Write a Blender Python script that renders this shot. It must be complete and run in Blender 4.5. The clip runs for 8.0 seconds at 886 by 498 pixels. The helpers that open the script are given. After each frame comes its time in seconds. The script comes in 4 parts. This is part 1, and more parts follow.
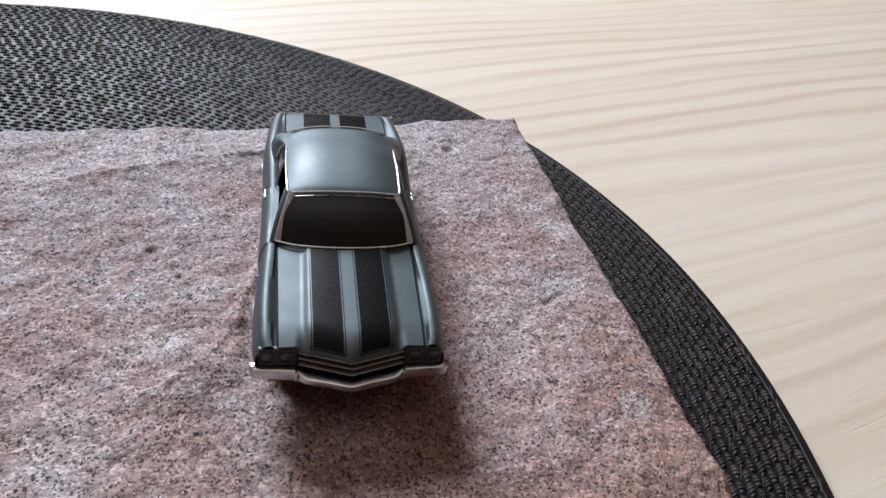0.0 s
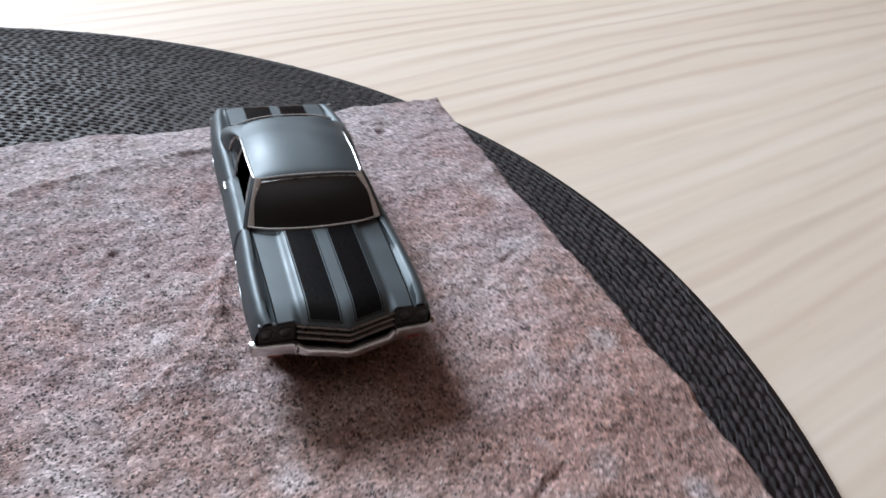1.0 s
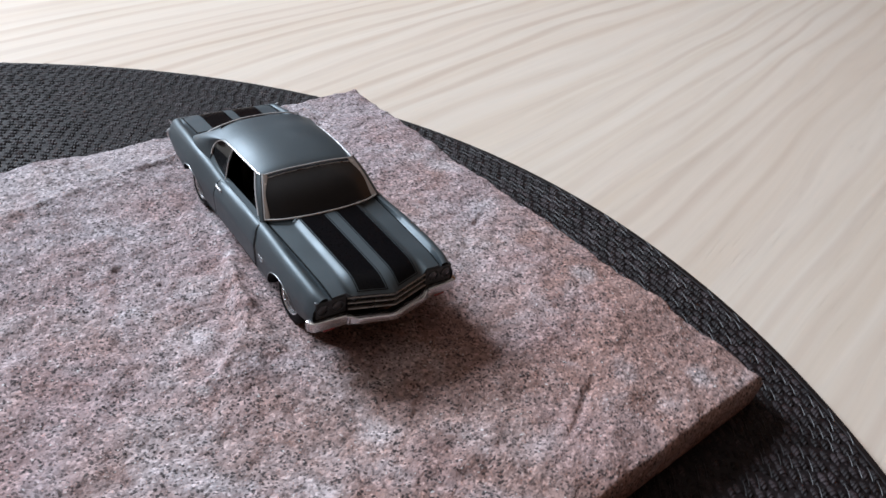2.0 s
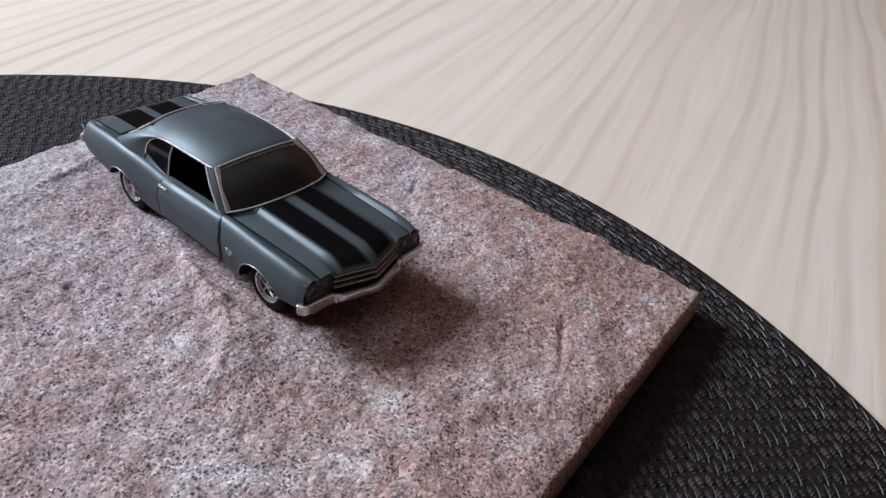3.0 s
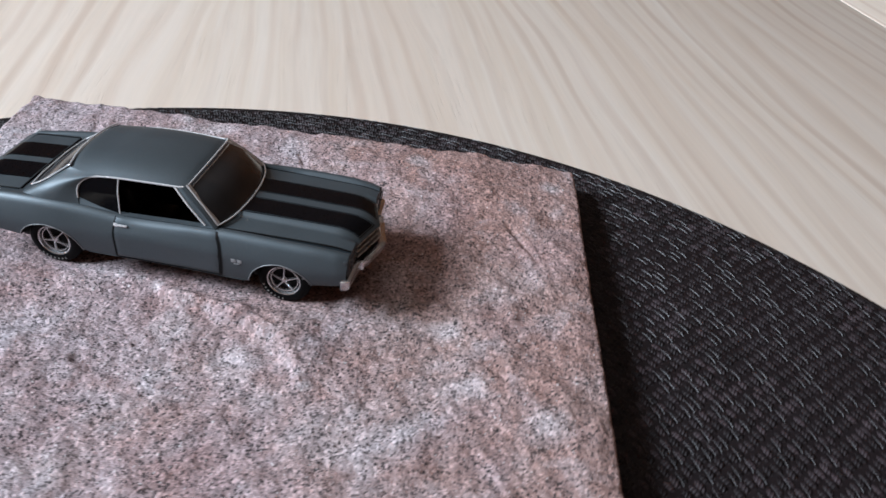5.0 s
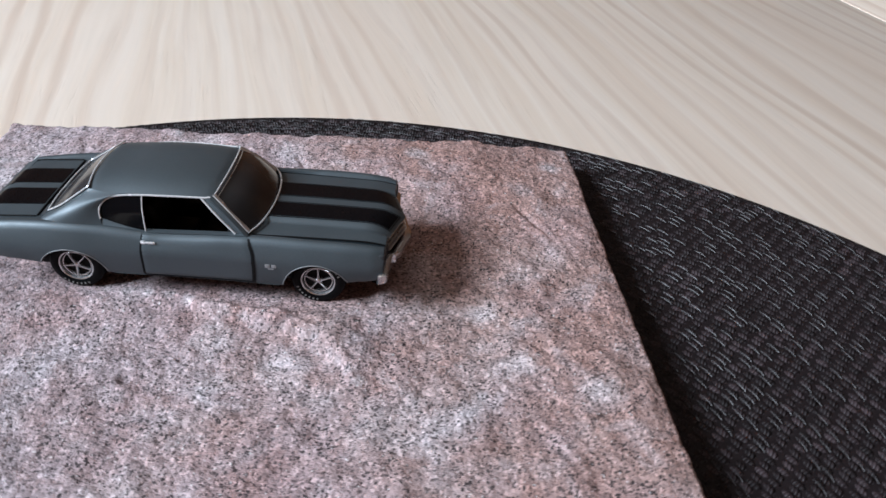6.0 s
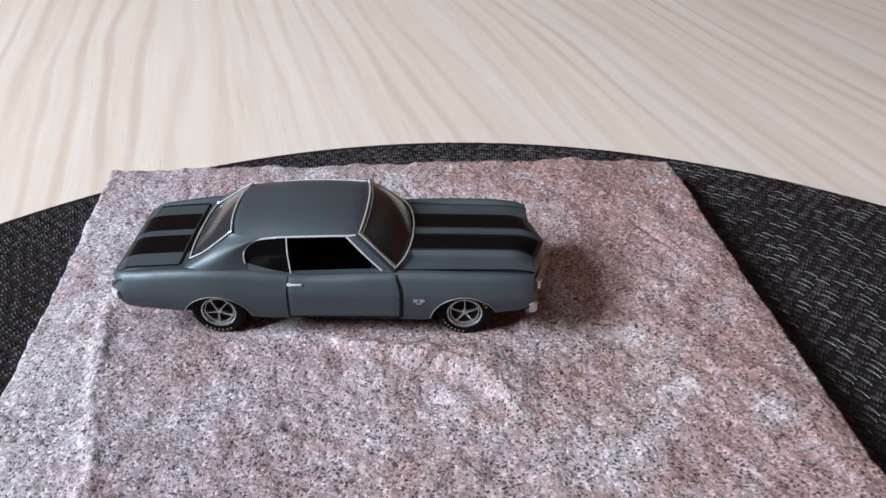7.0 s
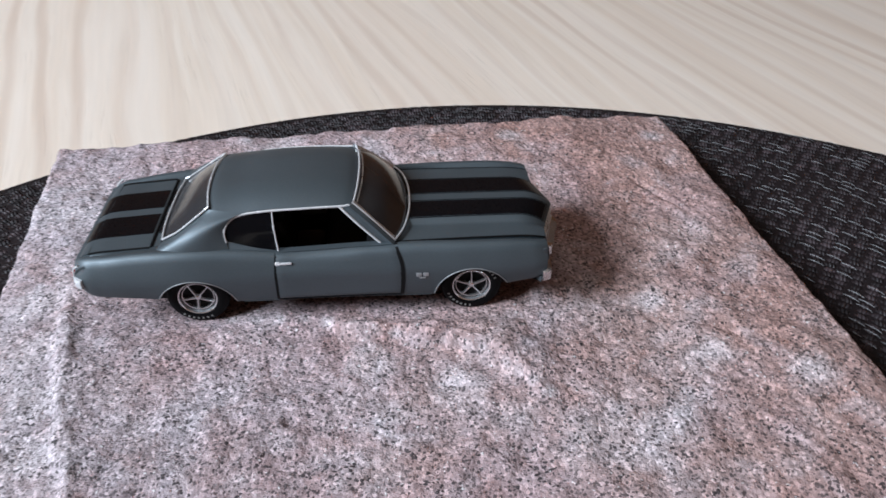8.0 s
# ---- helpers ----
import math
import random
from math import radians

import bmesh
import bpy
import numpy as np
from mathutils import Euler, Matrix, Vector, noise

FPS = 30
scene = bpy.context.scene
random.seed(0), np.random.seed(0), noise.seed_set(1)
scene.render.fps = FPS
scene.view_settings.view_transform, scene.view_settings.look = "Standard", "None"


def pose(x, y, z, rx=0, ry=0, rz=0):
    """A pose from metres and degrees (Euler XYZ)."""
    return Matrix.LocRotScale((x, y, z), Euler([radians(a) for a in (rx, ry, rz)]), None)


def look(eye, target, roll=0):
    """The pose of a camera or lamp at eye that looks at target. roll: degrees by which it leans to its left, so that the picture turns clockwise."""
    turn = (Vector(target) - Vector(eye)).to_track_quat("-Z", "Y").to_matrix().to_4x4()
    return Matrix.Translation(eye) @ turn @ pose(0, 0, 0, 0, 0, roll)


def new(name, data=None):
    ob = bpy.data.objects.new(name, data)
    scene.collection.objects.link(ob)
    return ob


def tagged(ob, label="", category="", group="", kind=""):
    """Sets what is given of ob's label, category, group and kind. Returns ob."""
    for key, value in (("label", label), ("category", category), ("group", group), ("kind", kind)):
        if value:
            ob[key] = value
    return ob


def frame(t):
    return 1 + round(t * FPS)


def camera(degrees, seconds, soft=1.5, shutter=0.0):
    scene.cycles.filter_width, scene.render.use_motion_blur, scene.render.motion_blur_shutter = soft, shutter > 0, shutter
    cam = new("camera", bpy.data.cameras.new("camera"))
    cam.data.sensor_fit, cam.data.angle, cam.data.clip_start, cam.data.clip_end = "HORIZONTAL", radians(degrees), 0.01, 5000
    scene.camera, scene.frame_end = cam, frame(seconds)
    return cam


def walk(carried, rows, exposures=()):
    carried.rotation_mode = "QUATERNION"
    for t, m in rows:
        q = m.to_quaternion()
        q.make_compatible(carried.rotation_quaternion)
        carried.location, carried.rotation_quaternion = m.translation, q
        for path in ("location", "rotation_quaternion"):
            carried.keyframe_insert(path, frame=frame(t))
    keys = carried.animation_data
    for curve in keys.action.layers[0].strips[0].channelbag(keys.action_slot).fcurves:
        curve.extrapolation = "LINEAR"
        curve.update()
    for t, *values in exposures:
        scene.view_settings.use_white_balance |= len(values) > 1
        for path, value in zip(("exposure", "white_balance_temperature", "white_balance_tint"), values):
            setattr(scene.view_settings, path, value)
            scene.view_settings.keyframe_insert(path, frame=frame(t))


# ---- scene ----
# A die-cast model car on a split-face stone tile, on a round woven placemat, on an oak table.
CM = 0.01
cam = camera(59.4, 8.0, soft=1.5, shutter=0.5)
PATH = [
    (0, (0.11753, -0.00903, 0.10411), (0.03889, 0.01020, 0.04542), 8.75),
    (0.5, (0.11722, -0.01089, 0.10342), (0.03849, 0.01022, 0.04548), 7.86),
    (1, (0.12366, -0.02402, 0.10294), (0.04857, 0.00846, 0.04544), 7.71),
    (1.5, (0.12644, -0.04678, 0.10269), (0.05831, -0.00025, 0.04619), 7.45),
    (1.7, (0.12529, -0.05221, 0.10316), (0.05804, -0.00380, 0.04718), 7.65),
    (2.8, (0.11571, -0.07705, 0.10292), (0.06239, -0.01372, 0.04683), 6.65),
    (3, (0.11237, -0.07931, 0.10285), (0.06182, -0.01409, 0.04637), 7.11),
    (3.5, (0.10766, -0.08352, 0.10351), (0.06158, -0.01534, 0.04669), 7.11),
    (4, (0.09863, -0.09366, 0.10283), (0.06291, -0.01939, 0.04620), 7.38),
    (4.2, (0.09349, -0.09695, 0.10550), (0.06360, -0.02069, 0.04814), 7.87),
    (5.3, (0.05593, -0.12364, 0.10503), (0.05126, -0.04180, 0.04777), 5.68),
    (5.5, (0.05642, -0.12321, 0.10490), (0.05034, -0.04131, 0.04785), 4.43),
    (6, (0.04505, -0.12454, 0.10361), (0.04473, -0.04260, 0.04628), 3.68),
    (6.5, (0.03489, -0.12753, 0.10152), (0.04160, -0.04577, 0.04433), 2.09),
    (6.6, (0.03796, -0.12967, 0.10213), (0.04188, -0.04718, 0.04575), -0.32),
    (6.7, (0.03737, -0.12891, 0.10331), (0.03757, -0.04574, 0.04779), -1.40),
    (6.8, (0.03227, -0.12576, 0.10605), (0.02938, -0.04297, 0.05003), -1.29),
    (6.9, (0.02667, -0.12278, 0.10513), (0.02327, -0.04020, 0.04883), -0.79),
    (7, (0.02135, -0.12141, 0.10377), (0.01915, -0.03863, 0.04771), -0.68),
    (7.2, (0.02123, -0.11854, 0.10207), (0.01736, -0.03609, 0.04561), -1.58),
    (7.5, (0.01712, -0.11615, 0.09963), (0.01567, -0.03406, 0.04254), -1.27),
    (8, (0.01235, -0.11176, 0.09575), (0.01663, -0.03090, 0.03708), -0.86),
]
walk(cam, [(t, look(eye, target, roll)) for t, eye, target, roll in PATH], exposures=[(0.0, -0.10, 6850, 10), (1.7, -0.10, 6600, 10), (4.2, -0.12, 6530, 10), (5.3, 0.0, 6500, 10), (7.0, 0.07, 6500, 10), (8.0, 0.03, 6500, 10)])

# ---- light ----
LIGHT_TURN = 201.0                     # the window lies this way from the car, degrees from +x
world = bpy.data.worlds.new("world")
scene.world = world
world.use_nodes = True
sky = world.node_tree.nodes.new("ShaderNodeTexSky")
sky.sky_type, sky.sun_disc = "NISHITA", False
sky.sun_elevation, sky.sun_rotation = radians(35), radians(200)
world.node_tree.links.new(sky.outputs[0], world.node_tree.nodes["Background"].inputs[0])
world.node_tree.nodes["Background"].inputs[1].default_value = 0.1

WIN_X, WIN_Y, WIN_Z0, WIN_Z1 = 1.15, 0.29, 0.57, 1.18
room_m = pose(0, 0, 0, 0, 0, LIGHT_TURN)
lamp = bpy.data.lights.new("window_daylight", "AREA")
lamp.shape, lamp.size, lamp.size_y = "RECTANGLE", 2 * WIN_Y, WIN_Z1 - WIN_Z0
lamp.energy, lamp.color = 55.5, (0.755, 0.865, 1.0)
lamp_ob = new("window_daylight", lamp)
lamp_ob.matrix_world = room_m @ look((WIN_X + 0.02, 0, (WIN_Z0 + WIN_Z1) / 2), (0, 0, (WIN_Z0 + WIN_Z1) / 2))


# ---- materials ----
# broken lips that cross the stone, cm
ARC = [(-1.7, -1.25), (-0.5, -1.35), (0.7, -1.68), (1.75, -1.9), (2.4, -2.2), (2.9, -2.75), (3.45, -3.45)]
REAR = [(-5.0, 0.4), (-4.65, -0.6), (-4.3, -1.75), (-4.0, -2.95), (-3.55, -4.0), (-3.3, -5.0), (-2.8, -6.3)]


class Nodes:
    """A node material with short ways to add nodes to it."""

    def __init__(self, name):
        self.mat = bpy.data.materials.new(name)
        self.mat.use_nodes = True
        self.tree = self.mat.node_tree
        self.bsdf = self.tree.nodes["Principled BSDF"]

    def add(self, kind, **values):
        n = self.tree.nodes.new("ShaderNode" + kind)
        for key, value in values.items():
            setattr(n, key, value)
        return n

    def link(self, a, b):
        self.tree.links.new(a, b)

    def put(self, n, key, value):
        if hasattr(value, "links"):
            self.link(value, n.inputs[key])
        else:
            n.inputs[key].default_value = value
        return n

    def coords(self, scale=(1, 1, 1), turn=0.0):
        tex = self.add("TexCoord")
        m = self.add("Mapping")
        m.inputs["Scale"].default_value = scale
        m.inputs["Rotation"].default_value = (0, 0, turn)
        self.link(tex.outputs["Object"], m.inputs["Vector"])
        return m.outputs[0]

    def noise(self, vec, scale, detail=4.0, rough=0.55, distort=0.0):
        n = self.add("TexNoise")
        self.link(vec, n.inputs["Vector"])
        for key, value in (("Scale", scale), ("Detail", detail), ("Roughness", rough), ("Distortion", distort)):
            n.inputs[key].default_value = value
        return n.outputs["Fac"]

    def voronoi(self, vec, scale, feature="F1"):
        n = self.add("TexVoronoi", feature=feature)
        self.link(vec, n.inputs["Vector"])
        n.inputs["Scale"].default_value = scale
        return n

    def ramp(self, fac, *stops, mode="LINEAR"):
        n = self.add("ValToRGB")
        n.color_ramp.interpolation = mode
        e = n.color_ramp.elements
        while len(e) < len(stops):
            e.new(0.5)
        for el, (at, c) in zip(e, stops):
            el.position = at
            el.color = (*c, 1) if isinstance(c, tuple) else (c, c, c, 1)
        self.link(fac, n.inputs[0])
        return n.outputs[0]

    def mix(self, fac, a, b, mode="MIX"):
        n = self.add("Mix", data_type="RGBA", blend_type=mode)
        for sock, value in ((n.inputs[0], fac), (n.inputs[6], a), (n.inputs[7], b)):
            if hasattr(value, "links"):
                self.link(value, sock)
            else:
                sock.default_value = (*value, 1) if isinstance(value, tuple) else value
        return n.outputs[2]

    def math(self, op, a, b=0.0):
        n = self.add("Math", operation=op)
        for sock, value in ((n.inputs[0], a), (n.inputs[1], b)):
            if hasattr(value, "links"):
                self.link(value, sock)
            else:
                sock.default_value = value
        return n.outputs[0]

    def bump(self, height, strength, distance):
        n = self.add("Bump")
        n.inputs["Strength"].default_value, n.inputs["Distance"].default_value = strength, distance
        self.link(height, n.inputs["Height"])
        self.link(n.outputs[0], self.bsdf.inputs["Normal"])

    def done(self, **values):
        for key, value in values.items():
            key = {"base": "Base Color", "rough": "Roughness", "metal": "Metallic", "coat": "Coat Weight", "coat_rough": "Coat Roughness", "glass": "Transmission Weight", "ior": "IOR", "spec": "Specular IOR Level"}[key]
            sock = self.bsdf.inputs[key]
            if hasattr(value, "links"):
                self.link(value, sock)
            else:
                sock.default_value = (*value, 1) if isinstance(value, tuple) else value
        return self.mat


def stone_material():
    m = Nodes("split_stone")
    v = m.coords()
    broad = m.noise(v, 30, 4, 0.6, 0.4)
    warm = m.noise(v, 62, 4, 0.6, 0.3)
    mid = m.noise(v, 170, 4, 0.6)
    fine = m.noise(v, 1500, 3, 0.65)
    jitter = m.add("VectorMath", operation="MULTIPLY_ADD")
    wob = m.add("TexNoise")
    m.link(v, wob.inputs["Vector"])
    wob.inputs["Scale"].default_value = 1700
    m.link(wob.outputs["Color"], jitter.inputs[0])
    jitter.inputs[1].default_value = (0.0004, 0.0004, 0.0004)
    m.link(v, jitter.inputs[2])
    cells = m.voronoi(jitter.outputs[0], 1900)
    small = m.voronoi(jitter.outputs[0], 3100)
    hue = m.ramp(broad, (0.34, (0.305, 0.195, 0.190)), (0.46, (0.385, 0.275, 0.278)), (0.57, (0.432, 0.345, 0.358)), (0.66, (0.50, 0.456, 0.478)))
    # the stone turns redder towards one corner; warm bounce is partly painted in
    place = m.add("SeparateXYZ")
    m.link(v, place.inputs[0])
    trend = m.math("ADD", m.math("MULTIPLY", m.math("ADD", m.math("MULTIPLY", place.outputs["X"], 1.3), m.math("MULTIPLY", place.outputs["Y"], 0.5)), 2.5), m.math("MULTIPLY", warm, 0.7))
    hue = m.mix(m.ramp(trend, (0.34, 0.0), (0.58, 0.75)), hue, (0.355, 0.205, 0.166))
    # greyer at the other end, partly cool window light put into the hue
    hue = m.mix(m.ramp(trend, (0.12, 0.75), (0.34, 0.0)), hue, (0.402, 0.366, 0.392))
    hue = m.mix(m.ramp(mid, (0.48, 0.0), (0.72, 0.3)), hue, (0.264, 0.180, 0.169))
    # pale and brown mottling
    mottle = m.noise(v, 115, 3, 0.55, 0.6)
    hue = m.mix(m.ramp(mottle, (0.53, 0.0), (0.66, 0.38)), hue, (0.525, 0.450, 0.463))
    hue = m.mix(m.ramp(mottle, (0.34, 0.35), (0.47, 0.0)), hue, (0.264, 0.158, 0.142))

    def near(px, py, size, strength):
        """How far a place lies in a ragged pale patch."""
        gap = m.add("VectorMath", operation="DISTANCE")
        m.link(v, gap.inputs[0])
        gap.inputs[1].default_value = (px * CM, py * CM, 1.1 * CM)
        ragged = m.math("ADD", m.math("DIVIDE", gap.outputs["Value"], size * CM), m.math("MULTIPLY", mid, 1.1))
        soft = m.add("Clamp")
        m.link(m.math("MULTIPLY", m.math("SUBTRACT", 1.35, ragged), 1.1), soft.inputs[0])
        soft.inputs[2].default_value = strength
        return soft.outputs[0]

    pale = None
    spots = [(5.9, -2.45, 0.6, 0.6), (6.95, 4.6, 0.45, 0.7), (5.25, -1.2, 0.45, 0.6), (-1.6, 4.75, 0.7, 0.6), (3.6, 4.7, 0.5, 0.6), (7.3, -3.0, 0.6, 0.6), (-5.3, -2.0, 1.0, 0.4), (-4.6, -4.2, 0.9, 0.4), (1.9, -3.0, 0.7, 0.35), (0.6, -2.4, 0.6, 0.3)]
    # paler crushed grain on the two broken lips, plus painted light on their faces
    for line, size, strength in ((ARC, 0.20, 0.95), (REAR, 0.30, 0.35)):
        for k in range(len(line) - 1):
            for f in (0.0, 0.34, 0.67):
                spots.append((line[k][0] + f * (line[k + 1][0] - line[k][0]) - 0.06, line[k][1] + f * (line[k + 1][1] - line[k][1]) + 0.02, size, strength))
    # the ground beyond the rear lip is paler
    for k, (px, py) in enumerate(REAR[1:]):
        spots.append((px - 0.55, py + 0.1, 0.75, 0.5))
        spots.append((px - 1.25, py + 0.3 * (k % 2), 0.6, 0.3))
    for spot in spots:
        one = near(*spot)
        pale = one if pale is None else m.math("MAXIMUM", pale, one)
    hue = m.mix(pale, hue, (0.60, 0.54, 0.555))
    one = m.add("SeparateColor")
    m.link(cells.outputs["Color"], one.inputs[0])
    # dark mica grains are smaller than their cells
    dark = m.math("MULTIPLY", m.ramp(one.outputs["Red"], (0.135, 1.0), (0.15, 0.0)), m.ramp(cells.outputs["Distance"], (0.50, 1.0), (0.62, 0.0)))
    two = m.add("SeparateColor")
    m.link(small.outputs["Color"], two.inputs[0])
    dark = m.math("MAXIMUM", dark, m.math("MULTIPLY", m.ramp(two.outputs["Red"], (0.12, 1.0), (0.13, 0.0)), 0.95))
    dark = m.math("MULTIPLY", dark, m.ramp(m.noise(v, 210, 3, 0.6), (0.36, 0.62), (0.58, 1.0)))
    grain = m.ramp(one.outputs["Green"], (0.0, 0.66), (0.5, 0.96), (0.80, 1.14), (0.88, 1.5), (1.0, 1.7))
    c = m.mix(0.85, hue, grain, "MULTIPLY")
    c = m.mix(m.math("MULTIPLY", dark, 0.9), c, (0.028, 0.024, 0.026))
    specks = m.ramp(fine, (0.36, 1.0), (0.42, 0.0))
    c = m.mix(m.math("MULTIPLY", specks, 0.35), c, (0.05, 0.042, 0.042))
    few = m.ramp(m.noise(v, 1500, 2, 0.5), (0.69, 0.0), (0.72, 1.0))
    c = m.mix(m.math("MULTIPLY", few, 0.65), c, (0.88, 0.86, 0.86))
    h = m.math("ADD", m.math("MULTIPLY", mid, 0.55), m.math("ADD", m.math("MULTIPLY", fine, 0.30), m.math("MULTIPLY", cells.outputs["Distance"], -0.05)))
    m.bump(h, 0.95, 0.0011)
    return m.done(base=c, rough=m.ramp(few, (0.0, 0.82), (1.0, 0.35)), spec=0.3)


def oak_material():
    m = Nodes("pale_oak")
    v = m.coords()
    wave = m.noise(m.coords((1, 0.22, 1)), 9, 3, 0.5)
    off = m.add("VectorMath", operation="MULTIPLY_ADD")
    m.link(wave, off.inputs[0])
    off.inputs[1].default_value = (0.05, 0, 0)
    m.link(v, off.inputs[2])

    def along(scale):
        mp = m.add("Mapping")
        mp.inputs["Scale"].default_value = scale
        m.link(off.outputs[0], mp.inputs["Vector"])
        return mp.outputs[0]

    streak = m.noise(along((1, 0.02, 1)), 130, 4, 0.6)
    band = m.noise(along((1, 0.03, 1)), 22, 3, 0.5)
    fibre = m.noise(along((1, 0.03, 1)), 900, 2, 0.5)
    pores = m.noise(along((1, 0.045, 1)), 900, 2, 0.5)
    where = m.noise(along((1, 0.12, 1)), 60, 2, 0.5)
    c = m.ramp(streak, (0.30, (0.735, 0.615, 0.497)), (0.50, (0.805, 0.706, 0.602)), (0.72, (0.845, 0.762, 0.67)))
    c = m.mix(m.ramp(band, (0.35, 0.0), (0.65, 0.55)), c, (0.735, 0.61, 0.505))
    # wavy year rings, cut lengthwise
    rings = m.add("TexWave", wave_type="BANDS", bands_direction="X")
    m.link(along((1, 0.06, 1)), rings.inputs["Vector"])
    for key, value in (("Scale", 33), ("Distortion", 6.0), ("Detail", 3.0), ("Detail Scale", 0.8), ("Detail Roughness", 0.6)):
        rings.inputs[key].default_value = value
    ring = m.math("MULTIPLY", m.ramp(rings.outputs["Fac"], (0.02, 1.0), (0.42, 0.0)), m.ramp(m.noise(along((1, 0.10, 1)), 26, 3, 0.6), (0.36, 0.10), (0.62, 0.95)))
    c = m.mix(m.math("MULTIPLY", ring, 0.55), c, (0.58, 0.44, 0.345))
    line = m.ramp(m.noise(along((1, 0.05, 1)), 230, 4, 0.62), (0.53, 0.0), (0.70, 1.0))
    c = m.mix(m.math("MULTIPLY", line, m.ramp(where, (0.40, 0.03), (0.62, 0.2))), c, (0.54, 0.43, 0.34))
    c = m.mix(0.14, c, m.ramp(fibre, (0.3, 0.75), (0.7, 1.1)), "MULTIPLY")
    mask = m.math("MULTIPLY", m.ramp(pores, (0.61, 0.0), (0.68, 1.0)), m.ramp(where, (0.44, 0.0), (0.56, 1.0)))
    c = m.mix(m.math("MULTIPLY", mask, 0.09), c, (0.42, 0.33, 0.26))
    m.bump(m.math("SUBTRACT", m.math("MULTIPLY", streak, 0.5), m.math("MULTIPLY", mask, 0.5)), 0.18, 0.0003)
    return m.done(base=c, rough=m.ramp(fibre, (0.3, 0.50), (0.7, 0.62)), spec=0.3)


def vinyl_material():
    m = Nodes("woven_vinyl")
    v = m.coords()
    c = m.mix(m.noise(v, 500, 3), (0.0105, 0.0075, 0.0082), (0.029, 0.0205, 0.0225))
    # no two strands are quite alike
    each = m.add("NewGeometry").outputs["Random Per Island"]
    c = m.mix(1.0, c, m.ramp(each, (0.0, 0.45), (0.6, 0.95), (1.0, 2.1)), "MULTIPLY")
    # each strand is a bundle of four fine round fibres
    across = m.add("Attribute", attribute_name="weft").outputs["Fac"]
    fibres = m.math("ABSOLUTE", m.math("SINE", m.math("MULTIPLY", across, 4 * math.pi)))
    m.bump(m.math("ADD", fibres, m.math("MULTIPLY", m.noise(v, 2500, 2), 0.25)), 0.8, 0.00022)
    return m.done(base=c, rough=m.ramp(m.noise(v, 300, 2), (0.35, 0.46), (0.65, 0.62)), spec=0.24)


def paint_material():
    m = Nodes("grey_metallic_paint")
    v = m.coords()
    flake = m.noise(v, 6000, 1)
    c = m.mix(flake, (0.066, 0.083, 0.092), (0.095, 0.115, 0.127))
    m.bump(m.noise(v, 350, 2), 0.05, 0.0002)
    return m.done(base=c, metal=0.56, rough=m.ramp(m.noise(v, 200, 3), (0.3, 0.49), (0.7, 0.57)), coat=0.06, coat_rough=0.28)


def plain(name, base, rough=0.5, metal=0.0, scale=700, bump=0.05, **more):
    """A surface of one colour with slight wear."""
    m = Nodes(name)
    v = m.coords()
    n = m.noise(v, scale, 3)
    dark = tuple(0.82 * q for q in base)
    m.bump(n, bump, 0.0002)
    return m.done(base=m.mix(n, dark, base), rough=m.ramp(n, (0.3, max(rough - 0.05, 0.02)), (0.7, rough + 0.06)), metal=metal, **more)


STONE, OAK, VINYL, PAINT = stone_material(), oak_material(), vinyl_material(), paint_material()
BLACK_PAINT = plain("black_stripe_paint", (0.0035, 0.0035, 0.0045), 0.3, scale=4000, bump=0.02, spec=0.12)
CHROME = plain("chrome", (0.74, 0.74, 0.75), 0.18, 0.95)
SILVER = plain("silver_trim", (0.68, 0.68, 0.68), 0.30, 0.75)
SILVER_PAINT = plain("silver_paint", (0.84, 0.85, 0.86), 0.24, 0.38)
RIM_SILVER = plain("rim_silver", (0.88, 0.89, 0.90), 0.18, 0.8)
RUBBER = plain("tyre_rubber", (0.003, 0.003, 0.0035), 0.6, spec=0.12)
BLACK_PLASTIC = plain("black_plastic", (0.005, 0.005, 0.0055), 0.55, spec=0.14)
DARK_BEZEL = plain("dark_bezel", (0.040, 0.045, 0.049), 0.4, 0.2)
WHITE_INK = plain("white_lettering", (0.30, 0.30, 0.29), 0.6)
RED_LENS = plain("red_lens", (0.32, 0.03, 0.025), 0.2, coat=0.5)
LAMP_GLASS = plain("lamp_glass", (0.05, 0.055, 0.06), 0.12, 0.2, coat=0.4)
BADGE = plain("badge_silver", (0.42, 0.44, 0.45), 0.35, 0.6)
TINT = plain("smoked_window", (0.034, 0.034, 0.036), 0.14, bump=0.0, glass=0.06, ior=1.45, spec=0.3)
SIDE_TINT = plain("dark_side_window", (0.005, 0.005, 0.006), 0.10, bump=0.0, glass=0.10, ior=1.40, spec=0.25)
# wall and ceiling are unseen; their colours are set to warm the fill
WALL = plain("wall_paint", (0.46, 0.215, 0.10), 0.8, scale=40)
CEILING = plain("ceiling_paint", (0.50, 0.42, 0.36), 0.85, scale=40)
FLOORING = plain("floor_boards", (0.33, 0.20, 0.12), 0.5, scale=30)
FRAME = plain("window_frame_paint", (0.78, 0.78, 0.76), 0.4, scale=60)


# ---- shapes ----
def link_mesh(name, verts, faces, mat, parent=None, label="", sharp=40.0):
    """One mesh object from places in centimetres."""
    me = bpy.data.meshes.new(name)
    me.from_pydata([(x * CM, y * CM, z * CM) for x, y, z in verts], [], faces)
    me.materials.append(mat)
    me.polygons.foreach_set("use_smooth", [True] * len(me.polygons))
    me.validate()
    me.set_sharp_from_angle(angle=radians(sharp))
    ob = new(name, me)
    if parent:
        ob.parent = parent
    if label:
        ob["label"] = label
    return ob


